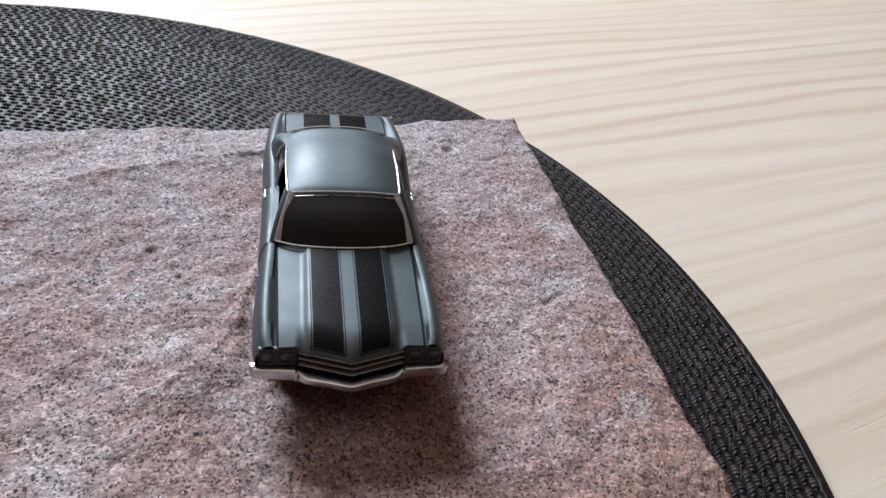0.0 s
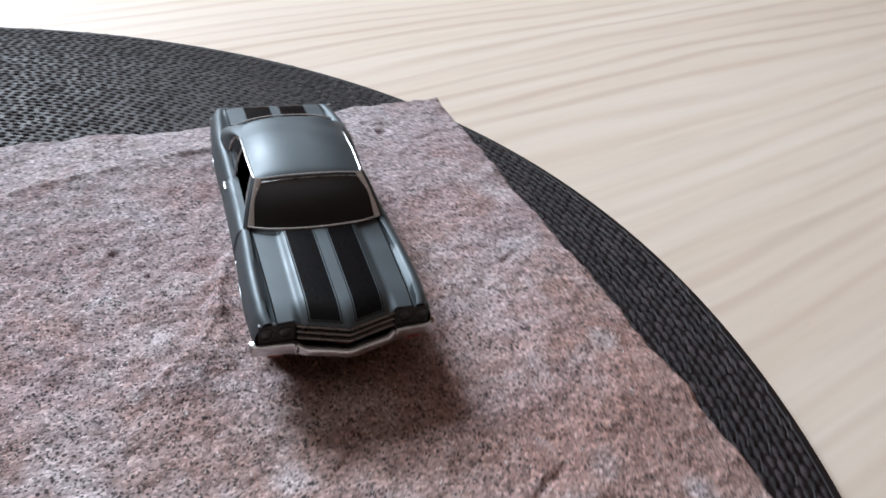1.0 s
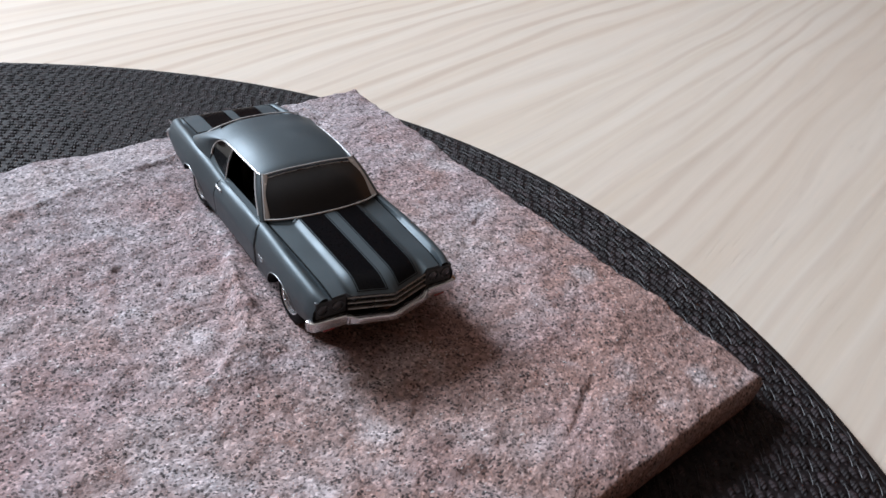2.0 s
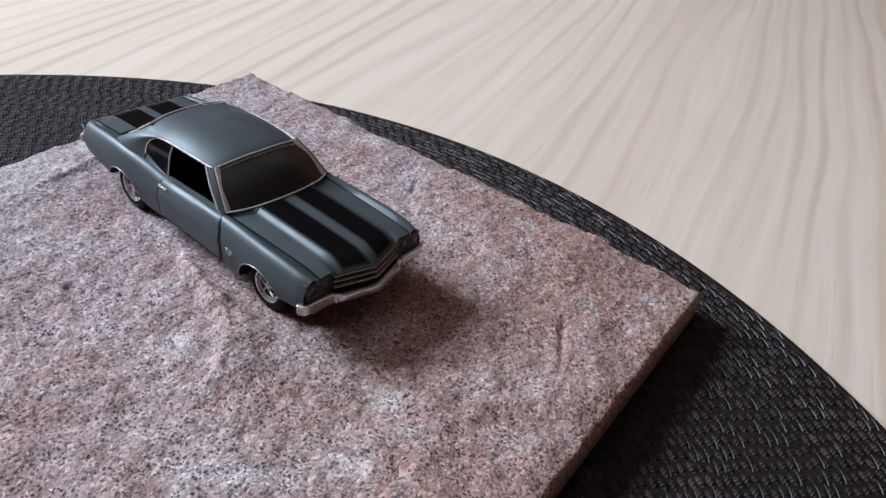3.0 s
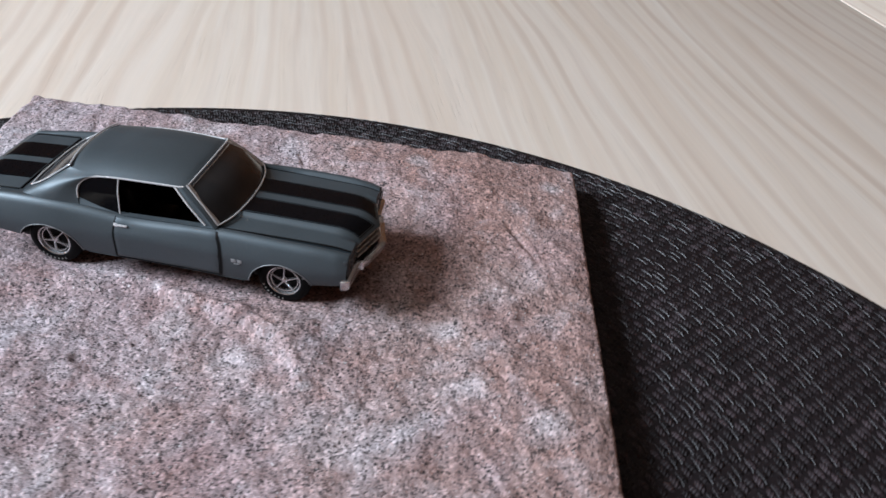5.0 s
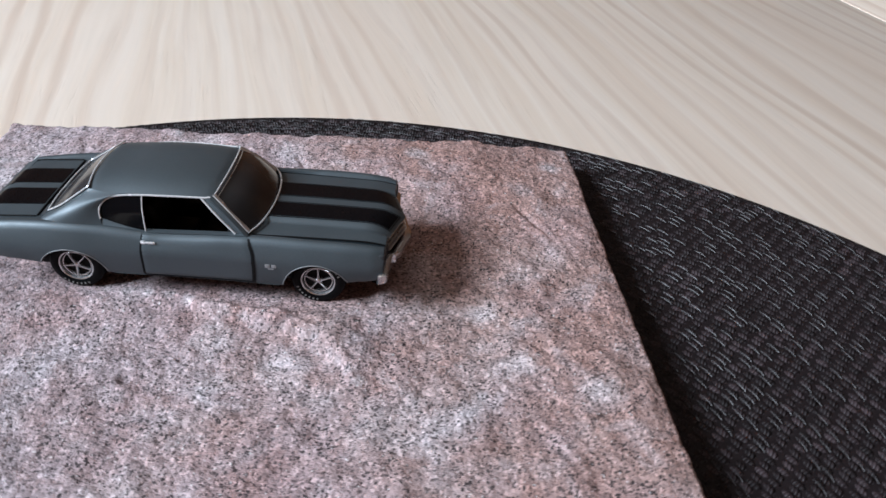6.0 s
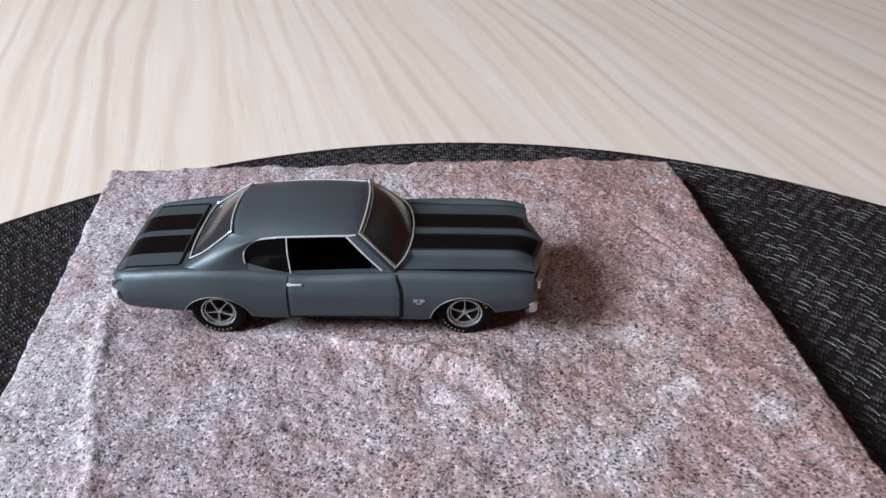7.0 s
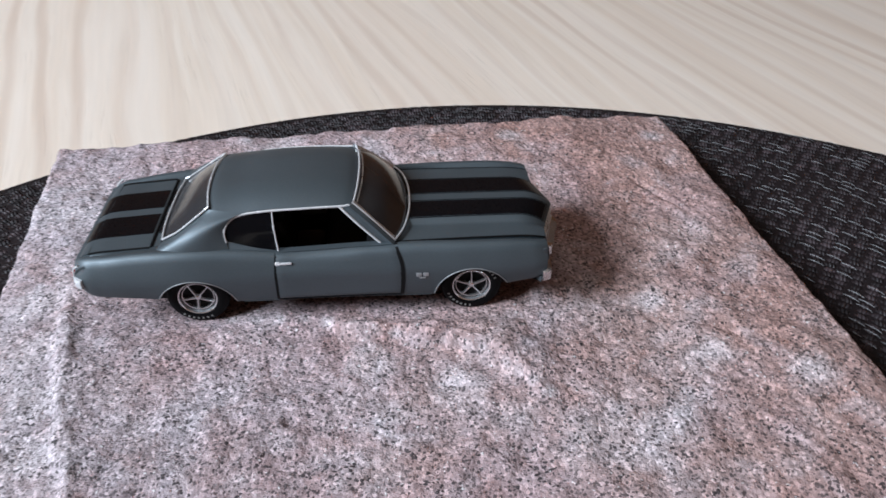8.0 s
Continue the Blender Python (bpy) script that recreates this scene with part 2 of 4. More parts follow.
def part(name, shape, mat, parent, label="", sharp=40.0):
    return link_mesh(name, shape[0], shape[1], mat, parent, label, sharp)


def join(*shapes):
    verts, faces = [], []
    for v, f in shapes:
        n = len(verts)
        verts += list(v)
        faces += [tuple(i + n for i in face) for face in f]
    return verts, faces


def mirrored(shape):
    """The shape on the other side of the car."""
    return [(x, -y, z) for x, y, z in shape[0]], [tuple(reversed(f)) for f in shape[1]]


def moved(shape, d):
    return [(x + d[0], y + d[1], z + d[2]) for x, y, z in shape[0]], shape[1]


def grid(nu, nv, at):
    verts = [tuple(at(u / nu, v / nv)) for u in range(nu + 1) for v in range(nv + 1)]
    w = nv + 1
    return verts, [(u * w + v, (u + 1) * w + v, (u + 1) * w + v + 1, u * w + v + 1) for u in range(nu) for v in range(nv)]


def slab(nu, nv, at, under):
    """A grid with thickness: under(p) gives the place below p."""
    top, tf = grid(nu, nv, at)
    n, w = len(top), nv + 1
    faces = tf + [tuple(reversed([i + n for i in f])) for f in tf]
    rim = [u * w for u in range(nu + 1)] + [nu * w + v for v in range(1, nv + 1)] + [u * w + nv for u in range(nu - 1, -1, -1)] + [v for v in range(nv - 1, 0, -1)]
    for a, b in zip(rim, rim[1:] + rim[:1]):
        faces.append((b, a, a + n, b + n))
    return top + [tuple(under(p)) for p in top], faces


def curve(xs, ys):
    """A smooth function through points."""
    xs, ys = np.array(xs, float), np.array(ys, float)
    if xs[0] > xs[-1]:
        xs, ys = xs[::-1], ys[::-1]
    slope = np.gradient(ys, xs)

    def at(x):
        x = min(max(x, xs[0]), xs[-1])
        i = min(int(np.searchsorted(xs, x, side="right")) - 1, len(xs) - 2)
        h = xs[i + 1] - xs[i]
        t = (x - xs[i]) / h
        return float((1 + 2 * t) * (1 - t) ** 2 * ys[i] + t * (1 - t) ** 2 * h * slope[i] + t * t * (3 - 2 * t) * ys[i + 1] + t * t * (t - 1) * h * slope[i + 1])

    return at


def smooth_path(points, n=6):
    """More places along a line, through its points."""
    p = [Vector(q) for q in points]
    out = []
    for i in range(len(p) - 1):
        a, b, c, d = p[max(i - 1, 0)], p[i], p[i + 1], p[min(i + 2, len(p) - 1)]
        for k in range(n):
            t = k / n
            out.append(0.5 * (2 * b + (c - a) * t + (2 * a - 5 * b + 4 * c - d) * t * t + (3 * b - a - 3 * c + d) * t ** 3))
    return [tuple(q) for q in out + [p[-1]]]


def poly_at(points, t):
    """The place at the share t of a line's length."""
    p = np.array(points, float)
    d = np.r_[0, np.cumsum(np.linalg.norm(np.diff(p, axis=0), axis=1))]
    return np.array([np.interp(t * d[-1], d, p[:, k]) for k in range(3)])


def sweep(path, profile, up=(0, 0, 1), closed=False):
    """A profile (across, up) carried along a path; ends are capped."""
    p = [Vector(q) for q in path]
    n, m = len(p), len(profile)
    verts, faces = [], []
    for i in range(n):
        a, b = (p[i - 1], p[(i + 1) % n]) if closed else (p[max(i - 1, 0)], p[min(i + 1, n - 1)])
        t = (b - a).normalized()
        side = t.cross(Vector(up)).normalized()
        top = side.cross(t).normalized()
        verts += [tuple(p[i] + side * s + top * h) for s, h in profile]
    for i in range(n if closed else n - 1):
        for k in range(m):
            a, b = i * m + k, i * m + (k + 1) % m
            c, d = ((i + 1) % n) * m + (k + 1) % m, ((i + 1) % n) * m + k
            faces.append((a, d, c, b))
    if not closed:
        faces += [tuple(range(m)), tuple(reversed(range((n - 1) * m, n * m)))]
    return verts, faces


def ring(r, n=8, flat=1.0):
    return [(r * math.cos(2 * math.pi * k / n), flat * r * math.sin(2 * math.pi * k / n)) for k in range(n)]


def tube(path, r, n=8, closed=False, up=(0, 0, 1)):
    return sweep(path, ring(r, n), up, closed)


def lathe(profile, n, centre, axis=1):
    """A profile of (radius, height) turned round an axis through the centre."""
    verts, faces = [], []
    m = len(profile)
    for k in range(n):
        a = 2 * math.pi * k / n
        for r, h in profile:
            q = [r * math.cos(a), r * math.sin(a)]
            q.insert(axis, h)
            verts.append((q[0] + centre[0], q[1] + centre[1], q[2] + centre[2]))
    for k in range(n):
        for i in range(m - 1):
            faces.append((k * m + i, k * m + i + 1, ((k + 1) % n) * m + i + 1, ((k + 1) % n) * m + i))
    return verts, faces


def block(x0, x1, y0, y1, z0, z1, bevel=0.0, seg=2):
    bm = bmesh.new()
    bmesh.ops.create_cube(bm, size=1)
    for v in bm.verts:
        v.co = ((x0 + x1) / 2 + v.co.x * (x1 - x0), (y0 + y1) / 2 + v.co.y * (y1 - y0), (z0 + z1) / 2 + v.co.z * (z1 - z0))
    if bevel:
        bmesh.ops.bevel(bm, geom=bm.edges[:], offset=bevel, segments=seg, profile=0.5, affect="EDGES")
    bm.verts.index_update()
    shape = [tuple(v.co) for v in bm.verts], [tuple(v.index for v in f.verts) for f in bm.faces]
    bm.free()
    return shape


def coons(top, bottom, left, right, nu, nv, bulge=lambda u, v: (0, 0, 0)):
    """A patch between four lines: top and bottom run along u, left and right along v from top to bottom."""

    def at(u, v):
        t, b, l, r = poly_at(top, u), poly_at(bottom, u), poly_at(left, v), poly_at(right, v)
        c = (1 - v) * t + v * b + (1 - u) * l + u * r
        c = c - ((1 - u) * (1 - v) * np.array(top[0]) + u * (1 - v) * np.array(top[-1]) + (1 - u) * v * np.array(bottom[0]) + u * v * np.array(bottom[-1]))
        return c + np.array(bulge(u, v))

    return at


# ---- the unseen room round the table, added to close it and bounce warm light ----
FLOOR_Z, ROOF_Z = -0.74, 1.76


def room_block(name, x0, x1, y0, y1, z0, z1, mat, label):
    ob = link_mesh(name, *block(x0 * 100, x1 * 100, y0 * 100, y1 * 100, z0 * 100, z1 * 100), mat)
    ob.matrix_world = room_m
    return tagged(ob, label, name.split("_")[0], kind="structure")


room_block("floor", -4.2, WIN_X, -2.3, 2.3, FLOOR_Z - 0.1, FLOOR_Z, FLOORING, "brown wooden floor under the oak table")
room_block("ceiling", -4.2, WIN_X, -2.3, 2.3, ROOF_Z, ROOF_Z + 0.1, CEILING, "unseen plain beige ceiling, coloured for bounce from above")
room_block("wall_west", -4.35, -4.2, -2.45, 2.45, FLOOR_Z - 0.1, ROOF_Z + 0.1, WALL, "unseen plain brown wall, coloured for warm bounce")
room_block("wall_north", -4.2, WIN_X + 0.2, 2.3, 2.45, FLOOR_Z - 0.1, ROOF_Z + 0.1, WALL, "unseen plain brown wall, coloured for warm bounce")
room_block("wall_south", -4.2, WIN_X + 0.2, -2.45, -2.3, FLOOR_Z - 0.1, ROOF_Z + 0.1, WALL, "unseen plain brown wall, coloured for warm bounce")
window_wall = join(
    block(100 * WIN_X, 100 * WIN_X + 20, -230, -100 * WIN_Y, -84, 186), block(100 * WIN_X, 100 * WIN_X + 20, 100 * WIN_Y, 230, -84, 186),
    block(100 * WIN_X, 100 * WIN_X + 20, -100 * WIN_Y, 100 * WIN_Y, -84, 100 * WIN_Z0), block(100 * WIN_X, 100 * WIN_X + 20, -100 * WIN_Y, 100 * WIN_Y, 100 * WIN_Z1, 186))
wall_east = link_mesh("wall_east", *window_wall, WALL)
wall_east.matrix_world = room_m
tagged(wall_east, "unseen plain brown wall round the window, coloured for warm bounce", "wall", kind="structure")

window = new("window_1")
window.matrix_world = room_m
tagged(window, "white painted window with a sill in the plastered wall", "window", kind="structure")
a, b, c, d = 100 * WIN_Y, 100 * WIN_Z0, 100 * WIN_Z1, 100 * WIN_X + 8
part("window_frame", join(block(d, d + 6, -a, -a + 4, b, c), block(d, d + 6, a - 4, a, b, c), block(d, d + 6, -a + 4, a - 4, b, b + 4), block(d, d + 6, -a + 4, a - 4, c - 4, c)), FRAME, window)
part("window_sill", block(100 * WIN_X - 3, 100 * WIN_X + 1, -a - 3, a + 3, b - 3, b, 0.4), FRAME, window)
pane = part("pane", block(d + 2, d + 2.4, -a + 4, a - 4, b + 4, c - 4), plain("window_glass", (0.95, 0.96, 0.97), 0.02, bump=0.0, glass=1.0, ior=1.45), window)
pane.visible_shadow = False

# ---- oak table ----
table = tagged(new("dining_table"), "pale oak dining table with a leaf joint", "table")
JOINT = 28.6                                     # the joint between the two tops runs along the grain
table.rotation_euler = (0, 0, radians(17))
part("tabletop", block(-75, JOINT - 0.05, -52, 62, -3.0, 0, 0.12), OAK, table)
part("table_leaf", block(JOINT + 0.05, 75, -52, 62, -3.0, 0.0, 0.12), OAK, table, "second oak top beyond the joint")
# pale strip painted for the highlight along the joint's bevelled edges
part("joint_strip", block(JOINT - 0.09, JOINT + 0.09, -51.9, 61.9, -2.0, -0.07), plain("joint_highlight", (0.78, 0.74, 0.66), 0.5), table, "pale strip for the highlight on the joint's edges")
for sx, sy in ((-68, -46), (-68, 56), (68, -46), (68, 56)):
    part("leg", block(sx - 3.5, sx + 3.5, sy - 3.5, sy + 3.5, -74, -3, 0.3), OAK, table)
for y in (-46, 56):
    part("apron", block(-64, 64, y - 1.1, y + 1.1, -11, -3, 0.1), OAK, table)
for x in (-68, 68):
    part("apron", block(x - 1.1, x + 1.1, -42, 52, -11, -3, 0.1), OAK, table)

# ---- woven placemat ----
MAT_C, MAT_R, MAT_H = (2.45, -9.10), 17.36, 0.27
mat = tagged(new("placemat"), "round black woven vinyl placemat on the oak table", "placemat")
mat.location = (MAT_C[0] * CM, MAT_C[1] * CM, 0)
mat.scale = (1.016, 1.0, 1.0)             # the mat is slightly oval


def warped(shape):
    """The rim of the mat curls up a little on one side."""
    verts = []
    for x, y, z in shape[0]:
        a = math.degrees(math.atan2(y, x))
        k = min(max((math.hypot(x, y) - 13.2) / 4.0, 0.0), 1.0)
        verts.append((x, y, z + 0.15 * max(0.0, 1 - ((a - 102) / 55) ** 2) ** 2 * k * k * (3 - 2 * k)))
    return verts, shape[1]


part("backing", warped(lathe([(0.0, 0.0), (MAT_R - 4.2, 0.0), (MAT_R - 2.0, 0.0), (MAT_R - 0.12, 0.0), (MAT_R - 0.02, 0.08), (MAT_R - 0.06, 0.17), (MAT_R - 0.12, 0.20), (MAT_R - 2.0, 0.20), (MAT_R - 4.2, 0.20), (0.0, 0.20)], 160, (0, 0, 0.004), axis=2)), VINYL, mat)
ROW, PITCH = 0.165, 0.285
for out, high in ((0.075, 0.135), (0.175, 0.165)):
    cord = [(MAT_R - out + 0.062 * math.cos(a), high + 0.055 * math.sin(a)) for a in np.linspace(0, 2 * math.pi, 10)]
    part("rim_cord", warped(lathe(cord, 220, (0, 0, 0), axis=2)), VINYL, mat, "smooth black cord round the rim")
rng = random.Random(4)


def ribbed(ob):
    """Notes for each place of a strand how far across it lies."""
    at = ob.data.attributes.new("weft", "FLOAT", "POINT")
    at.data.foreach_set("value", np.tile(np.arange(4) / 3, len(ob.data.vertices) // 4).astype(np.float32))
    return ob


def strand(radius, lean, mid, wob, rise, tilt=0.0, roll=0.0):
    """A flat strand of one round of the braid, lying slantwise over its neighbours."""
    verts, faces = [], []
    for i in range(7):
        s = i / 6 - 0.5
        for j in range(4):
            q = j / 3 - 0.5
            r = radius + s * ROW * 1.06 + wob
            arc = (q * 0.30 + s * lean * 0.07) / max(r, 0.2)
            z = MAT_H - 0.02 + rise - 0.080 * (2 * s) ** 2 - 0.060 * abs(2 * q) ** 3 + (0.016 + tilt) * q + roll * s
            verts.append((r * math.cos(mid + arc), r * math.sin(mid + arc), z))
    for i in range(6):
        for j in range(3):
            a = i * 4 + j
            faces.append((a, a + 4, a + 5, a + 1))
    return verts, faces


weave, threads, single = [], [], 0
for i in range(int((MAT_R - 0.36) / ROW)):
    radius, lean = MAT_R - 0.30 - i * ROW, 1.0 if i % 2 else -0.4
    if radius < 0.3:
        continue
    count, start = max(6, int(2 * math.pi * radius / PITCH)), 0.5 * (i % 2) + rng.uniform(-0.12, 0.12)
    one = None
    for k in range(count):
        mid = (k + start) / count * 2 * math.pi
        wob, rise = rng.uniform(-0.008, 0.008), rng.uniform(-0.009, 0.008)
        x, y = MAT_C[0] + radius * math.cos(mid), MAT_C[1] + radius * math.sin(mid)
        # the thin glossy thread that binds the strands runs along the round
        if rng.random() < 0.29:
            shift = rng.uniform(-0.02, 0.02)
            path = [(radius + ROW * 0.45 + 0.045 * f + shift * 0.5, mid + (f * 0.15 + shift) / radius, MAT_H - 0.030 + 0.018 * (1 - f * f)) for f in (-1, -0.5, 0, 0.5, 1)]
            ends = [(q + g, w, z + h + rise) for q, w, z in path for g, h in ((-0.0065, 0.0), (0.0, 0.008), (0.0065, 0.0))]
            threads.append(([(q * math.cos(w), q * math.sin(w), z) for q, w, z in ends], [f for b in range(0, 12, 3) for f in ((b, b + 1, b + 4, b + 3), (b + 1, b + 2, b + 5, b + 4))]))
        if 8.9 < x < 13.2 and -0.5 < y < 4.2 and single < 300:
            # the strands beside the stone's open edge are parts of their own
            if one is None:
                one = ribbed(part("strand", strand(radius, lean, 0.0, 0.0, 0.0), VINYL, mat, sharp=60))
                ob = one
            else:
                ob = new("strand", one.data)
                ob.parent = mat
            ob.rotation_euler = (rng.uniform(-0.0007, 0.0007), rng.uniform(-0.0007, 0.0007), mid)
            ob.location = (0, 0, rise * CM)
            single += 1
        else:
            weave.append(strand(radius, lean, mid, wob, rise, rng.uniform(-0.05, 0.05), rng.uniform(-0.045, 0.045)))


def heap(shapes):
    """Many small shapes in one."""
    verts, faces = [], []
    for v, f in shapes:
        n = len(verts)
        verts.extend(v)
        faces.extend([tuple(q + n for q in face) for face in f])
    return verts, faces


tagged(ribbed(part("weave", warped(heap(weave)), VINYL, mat, sharp=60)), kind="stuff")
tagged(part("binding_thread", warped(heap(threads)), plain("binding_thread", (0.034, 0.029, 0.030), 0.42), mat, "thin glossy grey thread", sharp=60), kind="stuff")

# ---- stone tile ----
STONE_Z = 1.05                                   # the stone's mean top, cm over the table
TILE = [(-6.68, 5.03), (7.50, 5.90), (8.95, -8.25), (-5.05, -9.05)]
CRACKS = [[(6.05, 2.85), (6.2, 2.5), (6.55, 2.0), (6.9, 1.4)], [(0.7, 4.25), (0.9, 4.05), (1.0, 3.8)], [(-4.4, 4.1), (-4.25, 3.8), (-4.3, 3.5)], [(4.55, 1.3), (4.65, 1.05), (4.6, 0.8)]]
PITS = [(-5.15, -3.29, 0.16), (0.16, -2.88, 0.14), (-5.6, -4.6, 0.2), (-0.6, -3.5, 0.13), (-4.9, 2.9, 0.15)]


def line_gap(line, x, y):
    """The distance from a line of points and the side (+1: to the left of its run)."""
    best, side, along = 9.0, 1.0, 0.0
    for i in range(len(line) - 1):
        ax, ay = line[i]
        bx, by = line[i + 1]
        dx, dy = bx - ax, by - ay
        t = min(max(((x - ax) * dx + (y - ay) * dy) / (dx * dx + dy * dy), 0), 1)
        d = math.hypot(x - ax - t * dx, y - ay - t * dy)
        if d < best:
            best, side, along = d, 1.0 if dx * (y - ay) - dy * (x - ax) > 0 else -1.0, (i + t) / (len(line) - 1)
    return best, side, along


def lip(line, x, y, high, reach):
    """A broken lip: it drops off sharply on the right of the line and falls away slowly on the left."""
    if min(abs(x - px) + abs(y - py) for px, py in line) > 4.5:
        return 0.0
    d, side, along = line_gap(line, x, y)
    d += 0.12 * noise.noise(Vector((x * 1.7, y * 1.7, 8))) + 0.06 * noise.noise(Vector((x * 4, y * 4, 5))) + 0.04 * noise.noise(Vector((x * 10, y * 10, 7)))
    ends = min(1.0, 4 * along, 4 * (1 - along))
    crest = 0.035 * max(ends, 0) * math.exp(-((d - 0.03) / 0.09) ** 2)
    return crest + high * max(ends, 0) * (math.exp(-max(d, 0) / reach) if side > 0 else max(0.0, 1 - max(d, 0) / 0.2))


def stone_height(x, y):
    n = noise.noise
    h = 0.07 * n(Vector((x * 0.35, y * 0.35, 1))) + 0.065 * n(Vector((x * 0.9, y * 0.9, 2))) + 0.055 * n(Vector((x * 2.2, y * 2.2, 3)))
    h += 0.026 * n(Vector((x * 5.5, y * 5.5, 4))) + 0.012 * n(Vector((x * 12, y * 12, 6)))
    h += 0.20 * max(0.0, min(1.0, (-x - 2.0) / 5.0)) * max(0.0, min(1.0, (y - 1.0) / 4.0))   # the back corner stands higher
    h += lip(ARC, x, y, 0.25, 1.5) + lip(REAR, x, y, 0.13, 1.4)
    for crack in CRACKS:
        if abs(x - crack[1][0]) + abs(y - crack[1][1]) < 1.8:
            d, _, along = line_gap(crack, x, y)
            h -= 0.055 * max(0.0, 1 - d / 0.09) * min(1.0, 5 * along, 5 * (1 - along))
    for px, py, size in PITS:
        h -= 0.09 * max(0.0, 1 - (math.hypot(x - px, y - py) / size) ** 2)
    h += 0.14 * min(1.0, max(0.0, (x + 5.5) / 3.0)) * min(1.0, max(0.0, (7.3 - x) / 2.5)) * max(0.0, min(1.0, (y - 2.2) / 2.8))   # the far edge stands a little proud
    # the seat of the car lies level
    w = max(0.0, 1 - max(abs(x) / 3.4, abs(y) / 1.75) ** 6)
    return h * (1 - 0.85 * w) + 0.06 * w


def stone_tile():
    n = 330
    c = [Vector((*q, 0)) for q in TILE]

    def edge_wobble(u, v, x, y):
        e = min(u, v, 2.2 * (1 - u), 1 - v) * 14
        k = max(0.0, 1 - e / 0.7) * (0.15 if 1 - u < min(u, v, 1 - v) else 1.0)
        return k * 0.05 * noise.noise(Vector((x * 0.8, y * 0.8, 9))) + k * 0.04 * noise.noise(Vector((x * 2.5, y * 2.5, 11)))

    def at(u, v):
        p = (1 - u) * (1 - v) * c[0] + u * (1 - v) * c[1] + u * v * c[2] + (1 - u) * v * c[3]
        out = Vector((2 * u - 1, 1 - 2 * v, 0))
        d = edge_wobble(u, v, p.x, p.y)
        x, y = p.x + out.x * d, p.y + out.y * d
        e = min(u, v, 2.2 * (1 - u), 1 - v) * 14
        fall = 0.16 * max(0.0, 1 - e / 0.16) ** 2 + 0.05 * max(0.0, 1 - e / 0.8)
        return x, y, STONE_Z + stone_height(x, y) - fall

    def under(p):
        return p[0] * 0.994, p[1] * 0.994, MAT_H + 0.005

    return slab(n, n, at, under)


tile_verts, tile_faces = stone_tile()
tile = link_mesh("stone_tile", tile_verts, tile_faces, STONE, sharp=70)
tagged(tile, "rough split-face pinkish brown stone tile on the placemat", "tile")

# ---- die-cast car ----
car = tagged(new("toy_car"), "grey die-cast muscle car with black bonnet stripes", "toy car")
car.location = (0, 0, STONE_Z * CM)

half_width = curve([-4.02, -3.9, -3.6, -3.0, -2.2, -1.4, -0.5, 0.5, 1.2, 2.2, 3.0, 3.3, 3.42], [1.24, 1.33, 1.39, 1.44, 1.48, 1.45, 1.43, 1.43, 1.44, 1.47, 1.46, 1.44, 1.41])
belt = curve([-0.9, -0.4, 0.3, 1.0], [1.385, 1.40, 1.43, 1.455])          # the door tops rise to the front
shoulder = curve([-4.02, -3.85, -3.5, -3.0, -2.3, -1.5, -0.6, 0.5, 1.2, 2.2, 3.0, 3.3, 3.42], [1.30, 1.38, 1.43, 1.49, 1.53, 1.485, 1.385, 1.435, 1.465, 1.46, 1.43, 1.39, 1.36])
sill = curve([-4.02, -3.85, -3.4, -2.9, -2.2, -1.5, -0.5, 0.5, 1.5, 2.2, 2.9, 3.2, 3.42], [0.80, 0.73, 0.69, 0.66, 0.60, 0.54, 0.52, 0.51, 0.50, 0.53, 0.68, 0.72, 0.77])
deck = curve([-4.02, -3.8, -3.3, -2.6, 0.9, 1.2, 2.2, 3.0, 3.42], [1.30, 1.37, 1.42, 1.46, 1.39, 1.36, 1.35, 1.32, 1.25])


def side_profile(x):
    """The half section's outside, from sill to shoulder."""
    w, t, b = half_width(x), shoulder(x), sill(x)
    return [(w - 0.20, b), (w - 0.08, b + 0.03), (w - 0.045, b + 0.10), (w - 0.01, 0.95), (w, 1.04), (w - 0.012, 1.13), (w - 0.07, t - 0.13), (w - 0.115, t - 0.05), (w - 0.17, t - 0.008), (w - 0.22, t), (w - 0.27, t - 0.015)]


def body_section(x, open_top):
    t = shoulder(x)
    if open_top:
        inner = [(1.15, t - 0.05), (1.12, 1.2), (1.10, 0.86), (0.5, 0.84), (0, 0.84)]
    else:
        d = deck(x)
        inner = [(min(1.14, half_width(x) - 0.29), min(t - 0.03, d + 0.02)), (1.08, d), (0.8, d), (0.4, d), (0, d)]
    half = [(0, sill(x))] + side_profile(x) + inner
    return [(x, y, z) for y, z in half] + [(x, -y, z) for y, z in reversed(half[1:-1])]


def car_body():
    stations = [(x, False) for x in np.linspace(-4.02, -2.64, 18)] + [(x, True) for x in np.linspace(-2.62, 0.94, 34)] + [(x, False) for x in np.linspace(0.96, 3.42, 30)]
    verts, faces = [], []
    for x, tub in stations:
        verts += body_section(float(x), tub)
    m = len(verts) // len(stations)
    for i in range(len(stations) - 1):
        for k in range(m):
            a, b = i * m + k, i * m + (k + 1) % m
            faces.append((a, b, b + m, a + m))
    faces += [tuple(reversed(range(m))), tuple(range((len(stations) - 1) * m, len(stations) * m))]
    return verts, faces


ARCHES = ((2.22, 0.45, 0.62), (-2.18, 0.42, 0.65))


